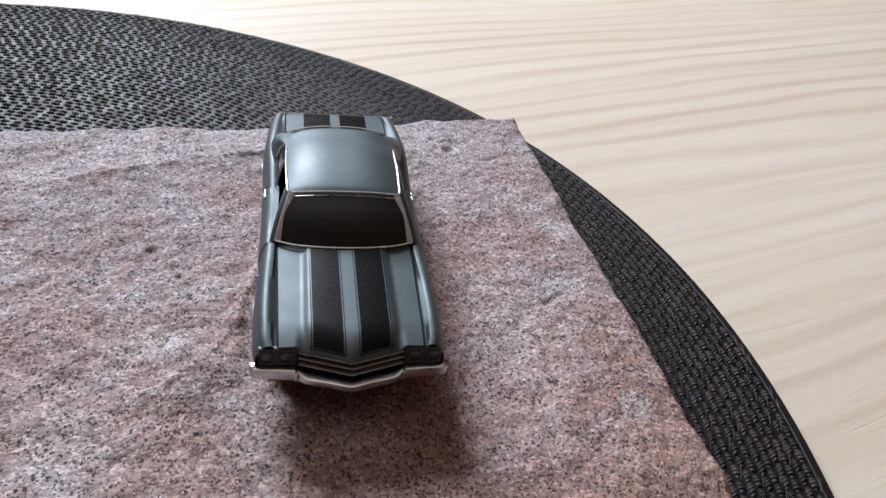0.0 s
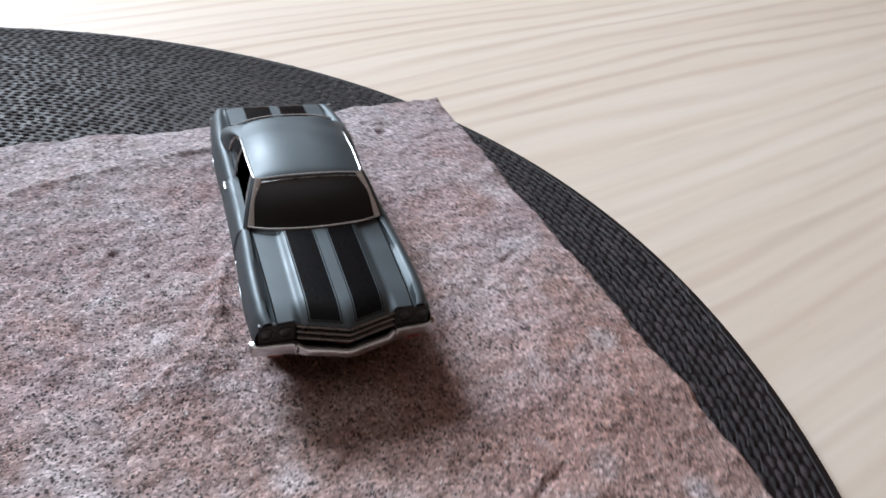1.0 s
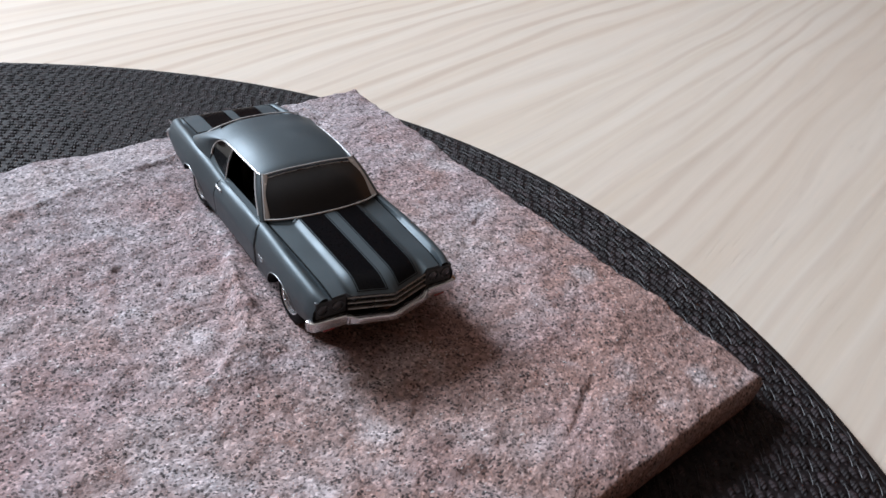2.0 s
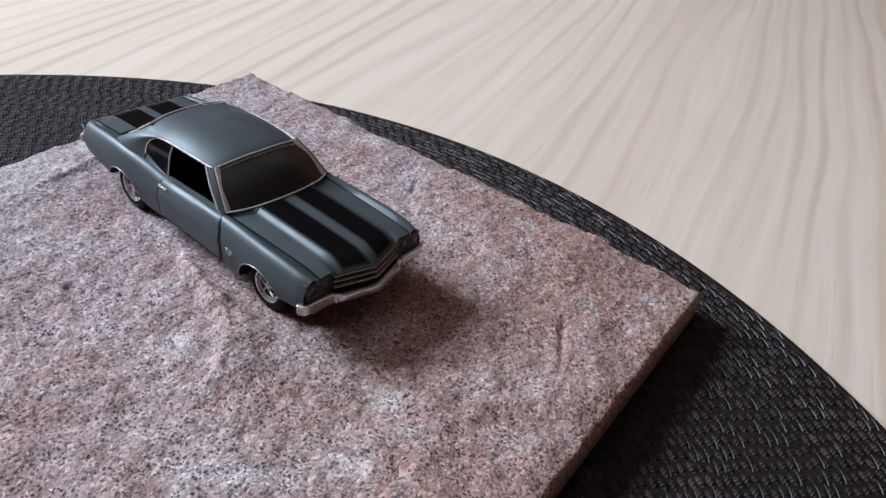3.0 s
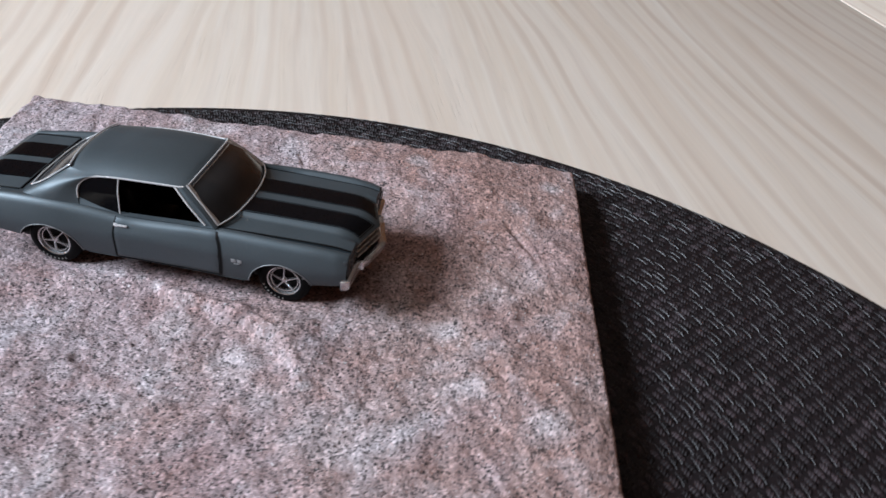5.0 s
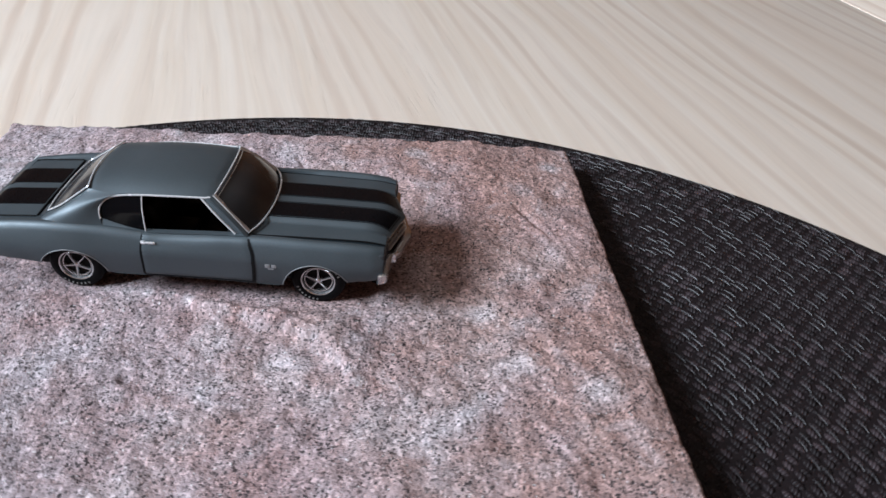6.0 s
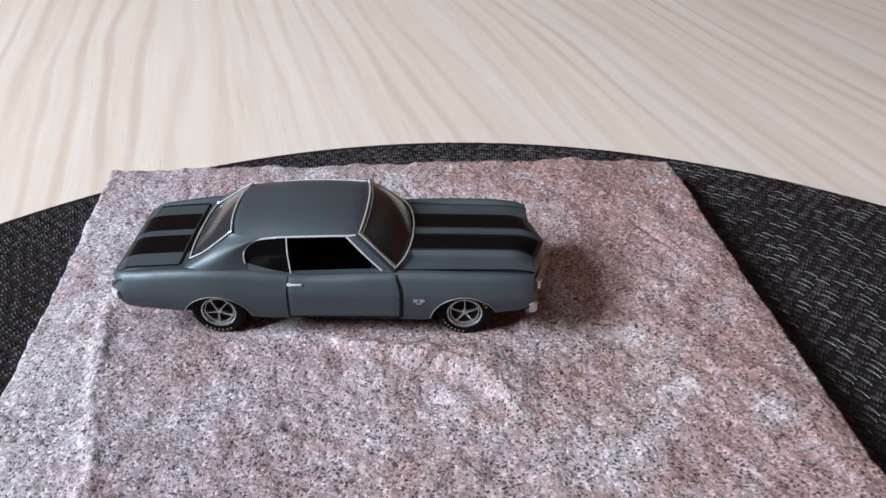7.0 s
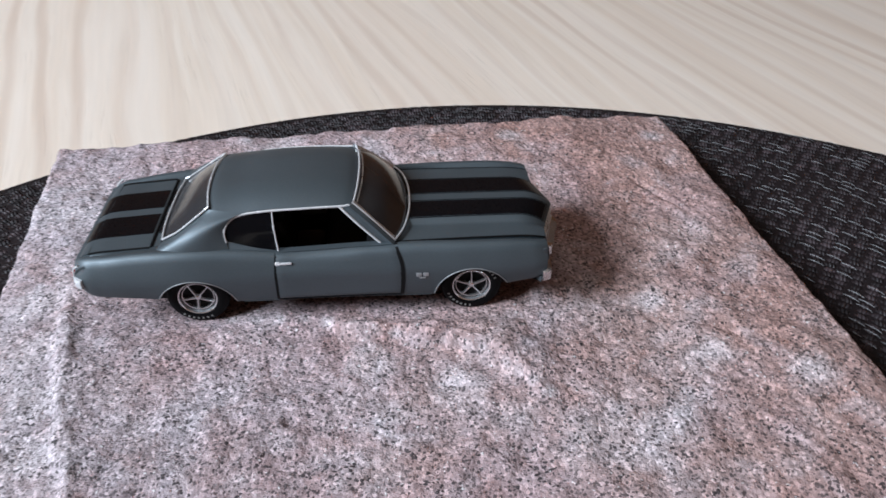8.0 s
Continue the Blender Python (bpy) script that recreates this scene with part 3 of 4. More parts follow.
def cut_body():
    """The body with its wheel wells cut out."""
    body = link_mesh("body", *car_body(), PAINT)
    bm = bmesh.new()
    bm.from_mesh(body.data)
    bmesh.ops.recalc_face_normals(bm, faces=bm.faces[:])
    bm.to_mesh(body.data)
    bm.free()
    cutters = []
    for x, z, r in ARCHES:
        for s in (-1, 1):
            v, f = lathe([(0, 0.72), (r, 0.72), (r, 1.8), (0, 1.8)], 48, (x, 0, z))
            if s < 0:
                v, f = mirrored((v, f))
            c = link_mesh("cutter", v, f, PAINT)
            cb = bmesh.new()
            cb.from_mesh(c.data)
            bmesh.ops.remove_doubles(cb, verts=cb.verts[:], dist=1e-6)
            bmesh.ops.recalc_face_normals(cb, faces=cb.faces[:])
            cb.to_mesh(c.data)
            cb.free()
            cut = body.modifiers.new("well", "BOOLEAN")
            cut.operation, cut.object, cut.solver = "DIFFERENCE", c, "EXACT"
            cutters.append(c)
    made = bpy.data.meshes.new_from_object(body.evaluated_get(bpy.context.evaluated_depsgraph_get()))
    body.modifiers.clear()
    body.data = made
    for c in cutters:
        bpy.data.objects.remove(c)
    made.materials.clear()
    made.materials.append(PAINT)
    made.materials.append(BLACK_PLASTIC)
    for p in made.polygons:
        x, y, z = (q / CM for q in p.center)
        w = half_width(x)
        well = any((abs(math.hypot(x - ax, z - az) - r) < 0.02 and abs(p.normal.y) < 0.5) or (math.hypot(x - ax, z - az) < r and abs(abs(y) - 0.72) < 0.02) for ax, az, r in ARCHES) and abs(y) < w - 0.01
        tub = -2.62 < x < 0.95 and abs(y) < 1.145 and z > sill(x) + 0.1
        p.material_index = 1 if well or tub or z < sill(x) + 0.005 or x > 3.415 else 0
        p.use_smooth = True
    made.set_sharp_from_angle(angle=radians(38))
    body.parent = car
    return body


cut_body()


def side_y(x, z):
    """The body's half width at a place along and up."""
    pts = side_profile(x)
    return float(np.interp(z, [q[1] for q in pts[:10]], [q[0] for q in pts[:10]]))


# bonnet with its raised middle and V-shaped front edge
def nose_x(y):
    y = abs(y)
    return 3.70 - 0.24 * y / 0.76 if y < 0.76 else max(3.46 - (y - 0.76) * 0.4, 3.43)


def cowl_x(y):
    return 1.20 - 0.22 * (abs(y) / 1.12) ** 2


def bonnet_z(x, y):
    s = min(max((0.74 - abs(y)) / 0.14, 0), 1)
    rise = 0.065 * s * s * (3 - 2 * s)
    front = max(0.0, 1 - (nose_x(y) - x) / 0.50)
    return 1.455 + rise - 0.035 * (max(x - 1.2, 0) / 2.3) ** 2 - (0.19 - 0.14 * min(max((abs(y) - 0.66) / 0.14, 0), 1)) * front ** 2.1 - 0.03 * (abs(y) / 1.12) ** 2


def bonnet_at(u, v):
    y = -1.12 + 2.24 * v
    x = cowl_x(y) + (nose_x(y) - cowl_x(y)) * u
    y *= 1 - 0.05 * u
    return x, y, bonnet_z(x, y)


bonnet = part("bonnet", slab(30, 60, bonnet_at, lambda p: (p[0] - 0.02, p[1], p[2] - 0.09)), PAINT, car, sharp=50)


def stripe(y0, y1, x0, x1, z_of, lift=0.006, n=24, skew=0.0):
    """A painted band that follows the panel below it; x0 and x1 may depend on y."""

    def at(u, v):
        y = y0 + (y1 - y0) * v
        a, b = x0(y), x1(y)
        x = a + (b - a) * u
        y *= 1 - skew * u
        return x, y, z_of(x, y) + lift

    return slab(n, 6, at, lambda p: (p[0], p[1], p[2] - lift * 1.5))


def nose_line(back):
    return lambda y: nose_x(y) - back


for s in (-1, 1):
    part("bonnet_stripe", stripe(s * 0.133, s * 0.585, lambda y: cowl_x(y) + 0.02, nose_line(0.075), bonnet_z, skew=0.03), BLACK_PAINT, bonnet, "glossy black stripe")
    for a, b in ((0.100, 0.112), (0.604, 0.617)):
        part("pinstripe", stripe(s * a, s * b, lambda y: cowl_x(y) + 0.02, nose_line(0.05), bonnet_z, skew=0.03), BLACK_PAINT, bonnet)
    part("pinstripe", stripe(s * 0.102, s * 0.615, nose_line(0.062), nose_line(0.05), bonnet_z, skew=0.03 * 1.0, n=2), BLACK_PAINT, bonnet)


for s in (-1, 1):
    edge = [(x, s * 1.128 * (1 - 0.05 * (x - 0.98) / 2.46), bonnet_z(x, 1.12) - 0.004) for x in np.linspace(1.0, 3.42, 30)]
    part("bonnet_gap", tube(edge, 0.015, 6), BLACK_PLASTIC, bonnet, "dark gap beside the bonnet")


# boot lid
def boot_z(x, y):
    return deck(x) + 0.03 - 0.02 * (abs(y) / 1.05) ** 2


def boot_seam(x):
    return tube([(x, float(y), boot_z(x, float(y)) - 0.004) for y in np.linspace(-1.02, 1.02, 16)], 0.022, 6, up=(0, 0, 1))


boot = part("boot_lid", slab(16, 20, lambda u, v: ((x := -3.80 + 0.96 * u), (y := -1.02 + 2.04 * v) * (0.98 + 0.02 * u), boot_z(x, y)), lambda p: (p[0], p[1], p[2] - 0.06)), PAINT, car, sharp=50)
part("boot_panel", slab(3, 20, lambda u, v: ((x := -2.77 + 0.13 * u), (y := -1.02 + 2.04 * v), boot_z(x, y)), lambda p: (p[0], p[1], p[2] - 0.06)), PAINT, car, sharp=50)
for s in (-1, 1):
    part("boot_stripe", stripe(s * 0.10, s * 0.66, lambda y: -3.79, lambda y: -2.86, boot_z), BLACK_PAINT, boot, "glossy black stripe")
    part("boot_stripe", stripe(s * 0.10, s * 0.66, lambda y: -2.765, lambda y: -2.65, boot_z, n=3), BLACK_PAINT, boot, "glossy black stripe")
    part("tail_stripe", stripe(s * 0.10, s * 0.66, lambda y: -3.985, lambda y: -3.80, lambda x, y: boot_z(-3.8, 0) - 0.01 - 0.10 * ((-3.80 - x) / 0.20) ** 1.5 if x < -3.8 else boot_z(-3.8, 0) - 0.01, n=6), BLACK_PAINT, boot, "glossy black stripe")
    seam = [(x, s * 1.045, boot_z(x, 1.02) + 0.004) for x in np.linspace(-3.80, -2.84, 12)]
    part("boot_gap", tube(seam, 0.014, 6), BLACK_PLASTIC, boot, "dark gap beside the boot lid")
for x in (-2.815, -2.66):
    part("boot_gap", boot_seam(x), BLACK_PLASTIC, boot, "dark gap before the boot lid")
part("tail_panel", slab(6, 20, lambda u, v: (-3.80 - 0.20 * u, (-1.04 + 2.08 * v), boot_z(-3.8, 0) - 0.01 - 0.10 * u ** 1.5), lambda p: (p[0] + 0.05, p[1], p[2] - 0.06)), PAINT, car)

# roof, pillars and window frames
WS_TOP = smooth_path([(0.36, -0.93, 2.03), (0.42, -0.5, 2.10), (0.44, 0, 2.12), (0.42, 0.5, 2.10), (0.36, 0.93, 2.03)])
WS_BOT = smooth_path([(0.98, -1.16, 1.46), (1.13, -0.85, 1.485), (1.22, -0.4, 1.505), (1.24, 0, 1.51), (1.22, 0.4, 1.505), (1.13, 0.85, 1.485), (0.98, 1.16, 1.46)])
WS_L = smooth_path([(0.36, -0.93, 2.03), (0.66, -1.05, 1.77), (0.98, -1.16, 1.46)])
WS_R = [(x, -y, z) for x, y, z in WS_L]
RW_TOP = smooth_path([(-1.84, -0.86, 2.02), (-1.90, -0.45, 2.07), (-1.92, 0, 2.08), (-1.90, 0.45, 2.07), (-1.84, 0.86, 2.02)])
RW_BOT = smooth_path([(-2.64, -0.93, 1.50), (-2.68, -0.5, 1.51), (-2.69, 0, 1.51), (-2.68, 0.5, 1.51), (-2.64, 0.93, 1.50)])
RW_L = smooth_path([(-1.84, -0.86, 2.02), (-2.10, -0.93, 1.84), (-2.36, -0.97, 1.66), (-2.64, -0.93, 1.50)])
RW_R = [(x, -y, z) for x, y, z in RW_L]
RAIL = smooth_path([(0.36, -0.93, 2.02), (0.0, -0.96, 2.04), (-0.5, -0.98, 2.045), (-1.0, -0.985, 2.03), (-1.4, -0.97, 2.0), (-1.84, -0.88, 2.01)])


def roof_at(u, v):
    edge = poly_at(RAIL, u)
    y = -1 + 2 * v
    front, rear = poly_at(WS_TOP, v), poly_at(RW_TOP, v)
    x = front[0] + (rear[0] - front[0]) * u
    crown = 0.155 + 0.03 * math.sin(math.pi * u)
    z = edge[2] + crown * (1 - abs(y) ** 3.2) * (0.55 + 0.45 * math.sin(math.pi * min(max(u, 0.0), 1.0)) ** 0.5)
    ends = max(0.0, 1 - u / 0.06) ** 2 + max(0.0, 1 - (1 - u) / 0.06) ** 2
    return x, y * abs(edge[1]), z - 0.02 * ends


def sail(side):
    """The panel between quarter window, rear window and shoulder."""
    top = [poly_at(RAIL, t) for t in np.linspace(0.72, 1.0, 8)]
    front = smooth_path([tuple(top[0]), (-1.46, -1.05, 1.95), (-1.60, -1.11, 1.80), (-1.60, -1.18, 1.62), (-1.56, -1.24, 1.47)])
    rear = [tuple(top[-1])] + RW_L[2:]
    bottom = smooth_path([(-1.56, -1.24, 1.47), (-1.8, -1.29, 1.455), (-2.1, -1.32, 1.45), (-2.42, -1.30, 1.455), (-2.70, -1.19, 1.475), (-2.64, -0.93, 1.50)])
    at = coons([tuple(q) for q in top], bottom, front, rear, 14, 14, lambda u, v: (0, -0.05 * math.sin(math.pi * u) * math.sin(math.pi * v), 0.0))
    shape = slab(16, 16, at, lambda p: (p[0], p[1] + 0.05, p[2] - 0.03))
    return shape if side < 0 else mirrored(shape)


def pillar(side):
    path = smooth_path([(0.34, -0.955, 2.03), (0.64, -1.08, 1.78), (0.99, -1.20, 1.44)])
    shape = sweep(path, [(-0.05, -0.035), (0.045, -0.045), (0.06, 0.02), (0.0, 0.045), (-0.055, 0.02)])
    return shape if side < 0 else mirrored(shape)


roof = part("roof", join(slab(30, 24, roof_at, lambda p: (p[0], p[1] * 0.985, p[2] - 0.05)), sail(-1), sail(1), pillar(-1), pillar(1)), PAINT, car, sharp=42)

glass_ws = slab(14, 20, coons(WS_TOP, WS_BOT, WS_L, WS_R, 20, 14, lambda u, v: (0.05 * math.sin(math.pi * v) * math.sin(math.pi * u), 0, 0.05 * math.sin(math.pi * v))), lambda p: (p[0] - 0.02, p[1] * 0.99, p[2] - 0.02))
part("windscreen", glass_ws, TINT, car, "smoked windscreen")
glass_rw = slab(14, 20, coons(RW_TOP, RW_BOT, RW_L, RW_R, 20, 14, lambda u, v: (-0.03 * math.sin(math.pi * v), 0, 0.03 * math.sin(math.pi * v) * math.sin(math.pi * u))), lambda p: (p[0] + 0.02, p[1] * 0.99, p[2] - 0.02))
part("rear_window", glass_rw, TINT, car, "smoked rear window")


def outline(*lines):
    """One closed line out of four sides."""
    pts = []
    for line in lines:
        pts += [q for q in line if not pts or (Vector(q) - Vector(pts[-1])).length > 0.01]
    return pts[:-1] if (Vector(pts[0]) - Vector(pts[-1])).length < 0.01 else pts


lift = lambda line, d: [(x + d[0], y * 1.004, z + d[2]) for x, y, z in line]  # noqa: E731
part("windscreen_trim", tube(lift(outline(WS_L, WS_BOT, WS_R[::-1]), (0.03, 0, 0.025)), 0.017, 8), SILVER_PAINT, car, "silver windscreen trim")
for s in (-1, 1):
    # trim widened into a silver band: light reflected by the pillar painted on
    strip = [(x + 0.022, s * (abs(y) - 0.035), z + 0.030) for x, y, z in smooth_path(WS_L, 2)]
    part("pillar_strip", sweep(strip, ring(0.058, 10, 0.3), up=(0.62, 0, 0.78)), SILVER_PAINT, car, "silver pillar trim, widened for light on the pillar")
part("windscreen_lining", tube([(x + 0.085, y * 0.92, z - 0.022) for x, y, z in WS_TOP], 0.009, 6), SILVER, car, "thin bright line under the roof edge")
part("windscreen_header", tube(lift(WS_TOP, (0.03, 0, 0.022)), 0.013, 8), SILVER_PAINT, car, "thin trim over the windscreen")
part("rear_window_trim", tube(lift(outline(RW_TOP, RW_R, RW_BOT[::-1], RW_L[::-1]), (-0.01, 0, 0.025)), 0.015, 8, True), SILVER_PAINT, car, "silver rear window trim")

for s in (-1, 1):
    flip = (lambda q: q) if s < 0 else mirrored
    rail = smooth_path([(0.99, -1.225, 1.47), (0.64, -1.12, 1.785), (0.36, -0.98, 2.03), (0.20, -0.985, 2.045), (-0.4, -1.01, 2.05), (-1.0, -1.015, 2.03), (-1.38, -1.02, 1.975), (-1.56, -1.08, 1.875), (-1.62, -1.14, 1.74), (-1.60, -1.19, 1.60)], 8)
    part("drip_rail", flip(tube([(x, y + 0.012, z - 0.018) for x, y, z in rail], 0.019, 8)), SILVER_PAINT, car, "silver drip rail round the side windows")
    inner = smooth_path([(0.18, -0.98, 2.025), (0.46, -1.10, 1.76), (0.78, -1.185, 1.46)])
    outer = smooth_path([(0.36, -0.97, 2.03), (0.64, -1.11, 1.78), (0.98, -1.215, 1.46)])
    part("pillar_cover", flip(slab(12, 4, coons(inner, outer, [inner[0], outer[0]], [inner[-1], outer[-1]], 12, 4), lambda p: (p[0], p[1] + 0.03, p[2]))), PAINT, car)
    # chrome edge made thicker and paler to paint in light along the pillar
    part("door_window_trim", flip(tube([(x, y - 0.006, z) for x, y, z in inner], 0.020, 8)), SILVER_PAINT, car, "chrome edge of the door window, thickened for light on the pillar")
    quarter = coons(smooth_path([(-0.87, -0.985, 2.01), (-1.15, -0.985, 2.0), (-1.40, -1.0, 1.955)]), smooth_path([(-0.85, -1.17, 1.375), (-1.2, -1.17, 1.47), (-1.57, -1.16, 1.58)]), [(-0.87, -0.985, 2.01), (-0.86, -1.10, 1.72), (-0.85, -1.17, 1.375)], smooth_path([(-1.40, -1.0, 1.955), (-1.57, -1.09, 1.80), (-1.57, -1.16, 1.58)]), 8, 8)
    part("quarter_window", flip(slab(8, 8, quarter, lambda p: (p[0], p[1] + 0.02, p[2]))), SIDE_TINT, car, "smoked quarter window")
    rise = coons(smooth_path([(-0.86, -1.185, 1.395), (-1.2, -1.185, 1.475), (-1.60, -1.165, 1.60)]), smooth_path([(-0.86, -1.22, 1.38), (-1.2, -1.235, 1.425), (-1.60, -1.245, 1.46)]), [(-0.86, -1.185, 1.395), (-0.86, -1.22, 1.38)], [(-1.60, -1.165, 1.60), (-1.60, -1.245, 1.46)], 8, 4)
    part("quarter_rise", flip(slab(10, 4, rise, lambda p: (p[0], p[1] + 0.03, p[2] - 0.01))), PAINT, car)
    part("window_post", flip(tube(smooth_path([(-0.86, -1.0, 2.03), (-0.855, -1.10, 1.80), (-0.84, -1.15, 1.60), (-0.82, -1.20, 1.40)]), 0.013, 8)), SILVER_PAINT, car, "thin silver window post")

# doors, with open side windows
door_front = curve([0.55, 0.75, 1.0, 1.2, 1.46], [1.08, 1.10, 1.11, 1.09, 1.00])
door_rear = curve([0.55, 0.75, 1.0, 1.2, 1.46], [-0.90, -0.89, -0.88, -0.87, -0.84])


def door_panel(u, v):
    z = 0.575 + (belt(-0.86 + 1.86 * u) - 0.01 - 0.575) * v
    x = door_rear(z) + (door_front(z) - door_rear(z)) * u
    e = min(u * 2, (1 - u) * 2, v * 0.9) / 0.04
    inset = 0.012 * max(0.0, 1 - e) ** 2
    return x, -(side_y(x, z) + 0.016 - inset), z + 0.006


def door_gap(edge, wide, top):
    pts = [z for z in np.linspace(0.56, top, 24)]
    verts = []
    for z in pts:
        w = wide(z)
        for dx in (-w, w):
            x = edge(z) + dx
            verts.append((x, -(side_y(x, z) + 0.009), z))
    n = len(verts)
    faces = [(2 * i, 2 * i + 1, 2 * i + 3, 2 * i + 2) for i in range(len(pts) - 1)]
    back = [(x, y + 0.02, z) for x, y, z in verts]
    faces += [tuple(reversed([i + n for i in f])) for f in faces]
    return verts + back, faces


for s in (-1, 1):
    flip = (lambda q: q) if s < 0 else mirrored
    door = part("door", flip(slab(30, 20, door_panel, lambda p: (p[0], p[1] + 0.05, p[2]))), PAINT, car)
    part("door_top", flip(sweep([(x, -1.19 - 0.01 * (x > 0.5), belt(x)) for x in (-0.84, -0.5, -0.1, 0.3, 0.7, 0.98)], [(-0.06, -0.02), (0.05, -0.02), (0.05, 0.012), (-0.06, 0.016)])), PAINT, door)
    part("door_front_gap", flip(door_gap(door_front, lambda z: 0.032 + 0.03 * max(0.0, z - 0.9), 1.465)), BLACK_PLASTIC, door, "dark gap at the front edge")
    part("door_rear_gap", flip(door_gap(door_rear, lambda z: 0.022, 1.40)), BLACK_PLASTIC, door, "dark gap at the rear edge")
    low = [(x, -(side_y(x, 0.565) + 0.006), 0.562) for x in np.linspace(-0.9, 1.08, 20)]
    part("door_sill_gap", flip(tube(low, 0.012, 6)), BLACK_PLASTIC, door)
    hy = side_y(-0.74, 1.28) + 0.03
    handle = join(block(-0.87, -0.61, -hy - 0.018, -hy + 0.02, 1.258, 1.294, 0.012), block(-0.87, -0.79, -hy - 0.012, -hy + 0.02, 1.242, 1.310, 0.012))
    part("handle", flip(handle), SILVER_PAINT, door, "silver handle")
    part("lock", flip(lathe([(0, -0.02), (0.028, -0.018), (0.034, 0.0), (0.034, 0.03)], 14, (-0.815, -hy, 1.175))), CHROME, door)
    bx = 1.42
    by = side_y(bx, 0.97) + 0.004
    emblem = [block(bx - 0.10, bx - 0.012, -by - 0.008, -by + 0.01, 0.945, 1.02, 0.008), block(bx + 0.012, bx + 0.10, -by - 0.008, -by + 0.01, 0.945, 1.02, 0.008), block(bx - 0.05, bx + 0.05, -by - 0.008, -by + 0.01, 0.91, 0.93)]
    part("badge", flip(join(*emblem)), BADGE, car, "small silver fender badge")
    for ax, az, r in ARCHES:
        pts = []
        for a in np.linspace(radians(-6), radians(186), 40):
            x, z = ax + r * math.cos(a), az + r * math.sin(a)
            if z > sill(x) + 0.01:
                pts.append((x, -(side_y(x, z) + 0.004), z))
        part("arch_lip", flip(tube(pts, 0.008, 8, up=(0, 1, 0))), BADGE, car, "bright wheel arch lip")
    rock = [(x, -(side_y(x, sill(x) + 0.06) - 0.0), sill(x) + 0.035) for x in np.linspace(-1.45, 1.55, 20)]
    part("sill_trim", flip(tube(rock, 0.006, 6)), PAINT, car)

# front: grille, lamps, bumper
def v_line(back, y1, n=10, z=1.0):
    ys = np.linspace(-y1, y1, 2 * n + 1)
    return [(nose_x(float(y)) - back, float(y), z) for y in ys]


grille = part("grille", sweep(v_line(0.11, 0.76, z=1.16), [(-0.2, -0.20), (0.0, -0.20), (0.04, 0.0), (0.0, 0.10), (-0.2, 0.10)]), BLACK_PLASTIC, car, "black grille")
for z, back in ((1.245, 0.03), (1.14, 0.02), (1.035, 0.0)):
    part("grille_bar", sweep(v_line(back, 0.77, z=z), [(-0.05, -0.013), (0.02, -0.015), (0.032, 0.0), (0.02, 0.013), (-0.05, 0.013)]), SILVER, grille, "chrome grille bar")
for y in np.linspace(-0.70, 0.70, 17):
    x = nose_x(float(y)) - 0.065
    part("grille_rib", block(x - 0.03, x + 0.012, float(y) - 0.006, float(y) + 0.006, 0.98, 1.25), DARK_BEZEL, grille)
for s in (-1, 1):
    y0, y1 = sorted((s * 0.79, s * 1.355))
    bezel = part("headlamp_bezel", block(3.34, 3.435, y0, y1, 0.97, 1.305, 0.025, 2), DARK_BEZEL, car, "dark headlamp surround")
    for y in (0.95, 1.235):
        lens = lathe([(0.0, 0.012), (0.06, 0.010), (0.090, 0.0), (0.095, -0.02)], 24, (0, 0, 0), axis=0)
        part("headlamp", moved(lens, (3.435, s * y, 1.15)), LAMP_GLASS, bezel, "clear round headlamp")
        rim = lathe([(0.092, -0.02), (0.094, 0.012), (0.108, 0.018), (0.118, 0.006), (0.12, -0.02)], 24, (0, 0, 0), axis=0)
        part("lamp_ring", moved(rim, (3.435, s * y, 1.15)), DARK_BEZEL, bezel)
bumper_path = [(3.34, -1.465), (3.38, -1.465), (3.43, -1.445), (3.47, -1.38), (3.49, -1.1), (3.52, -0.80), (3.60, -0.62), (3.68, -0.3), (3.76, 0.0)]
bumper_path = bumper_path + [(x, -y) for x, y in reversed(bumper_path[:-1])]
bumper_line = [(x - 0.025, y, 0.87) for x, y, _ in smooth_path([(x, y, 0) for x, y in bumper_path], 5)]
bumper_cut = [(-0.10, -0.10), (0.0, -0.105), (0.022, -0.09), (0.03, 0.0), (0.024, 0.075), (0.0, 0.09), (-0.10, 0.09)]
bumper_v, bumper_f = sweep(bumper_line, bumper_cut)
# the bumper is low in the middle and tall at its ends
tall = lambda y: 0.62 + 0.38 * min(max((abs(y) - 0.66) / 0.14, 0.0), 1.0)  # noqa: E731
bumper_v = [(x + 0.03 + 0.10 * (1 - tall(y)), y, 0.87 + (z - 0.87) * tall(y) - 0.03 * (1 - tall(y))) for x, y, z in bumper_v]
front_bumper = part("front_bumper", (bumper_v, bumper_f), CHROME, car, "chrome front bumper")
part("valance", sweep([(x - 0.09, y * 0.95, 0.70) for x, y, z in bumper_line[11:-11]], [(-0.15, -0.03), (0.02, -0.03), (0.03, 0.08), (-0.15, 0.08)]), PAINT, car)
for s in (-1, 1):
    part("marker_lamp", block(3.40, 3.475, s * 1.12 - 0.11, s * 1.12 + 0.11, 0.695, 0.755, 0.012), RED_LENS, front_bumper, "small red lamp under the bumper")
    part("bumper_overrider", block(3.50, 3.60, s * 0.80 - 0.025, s * 0.80 + 0.018, 0.79, 0.97, 0.015), CHROME, front_bumper)

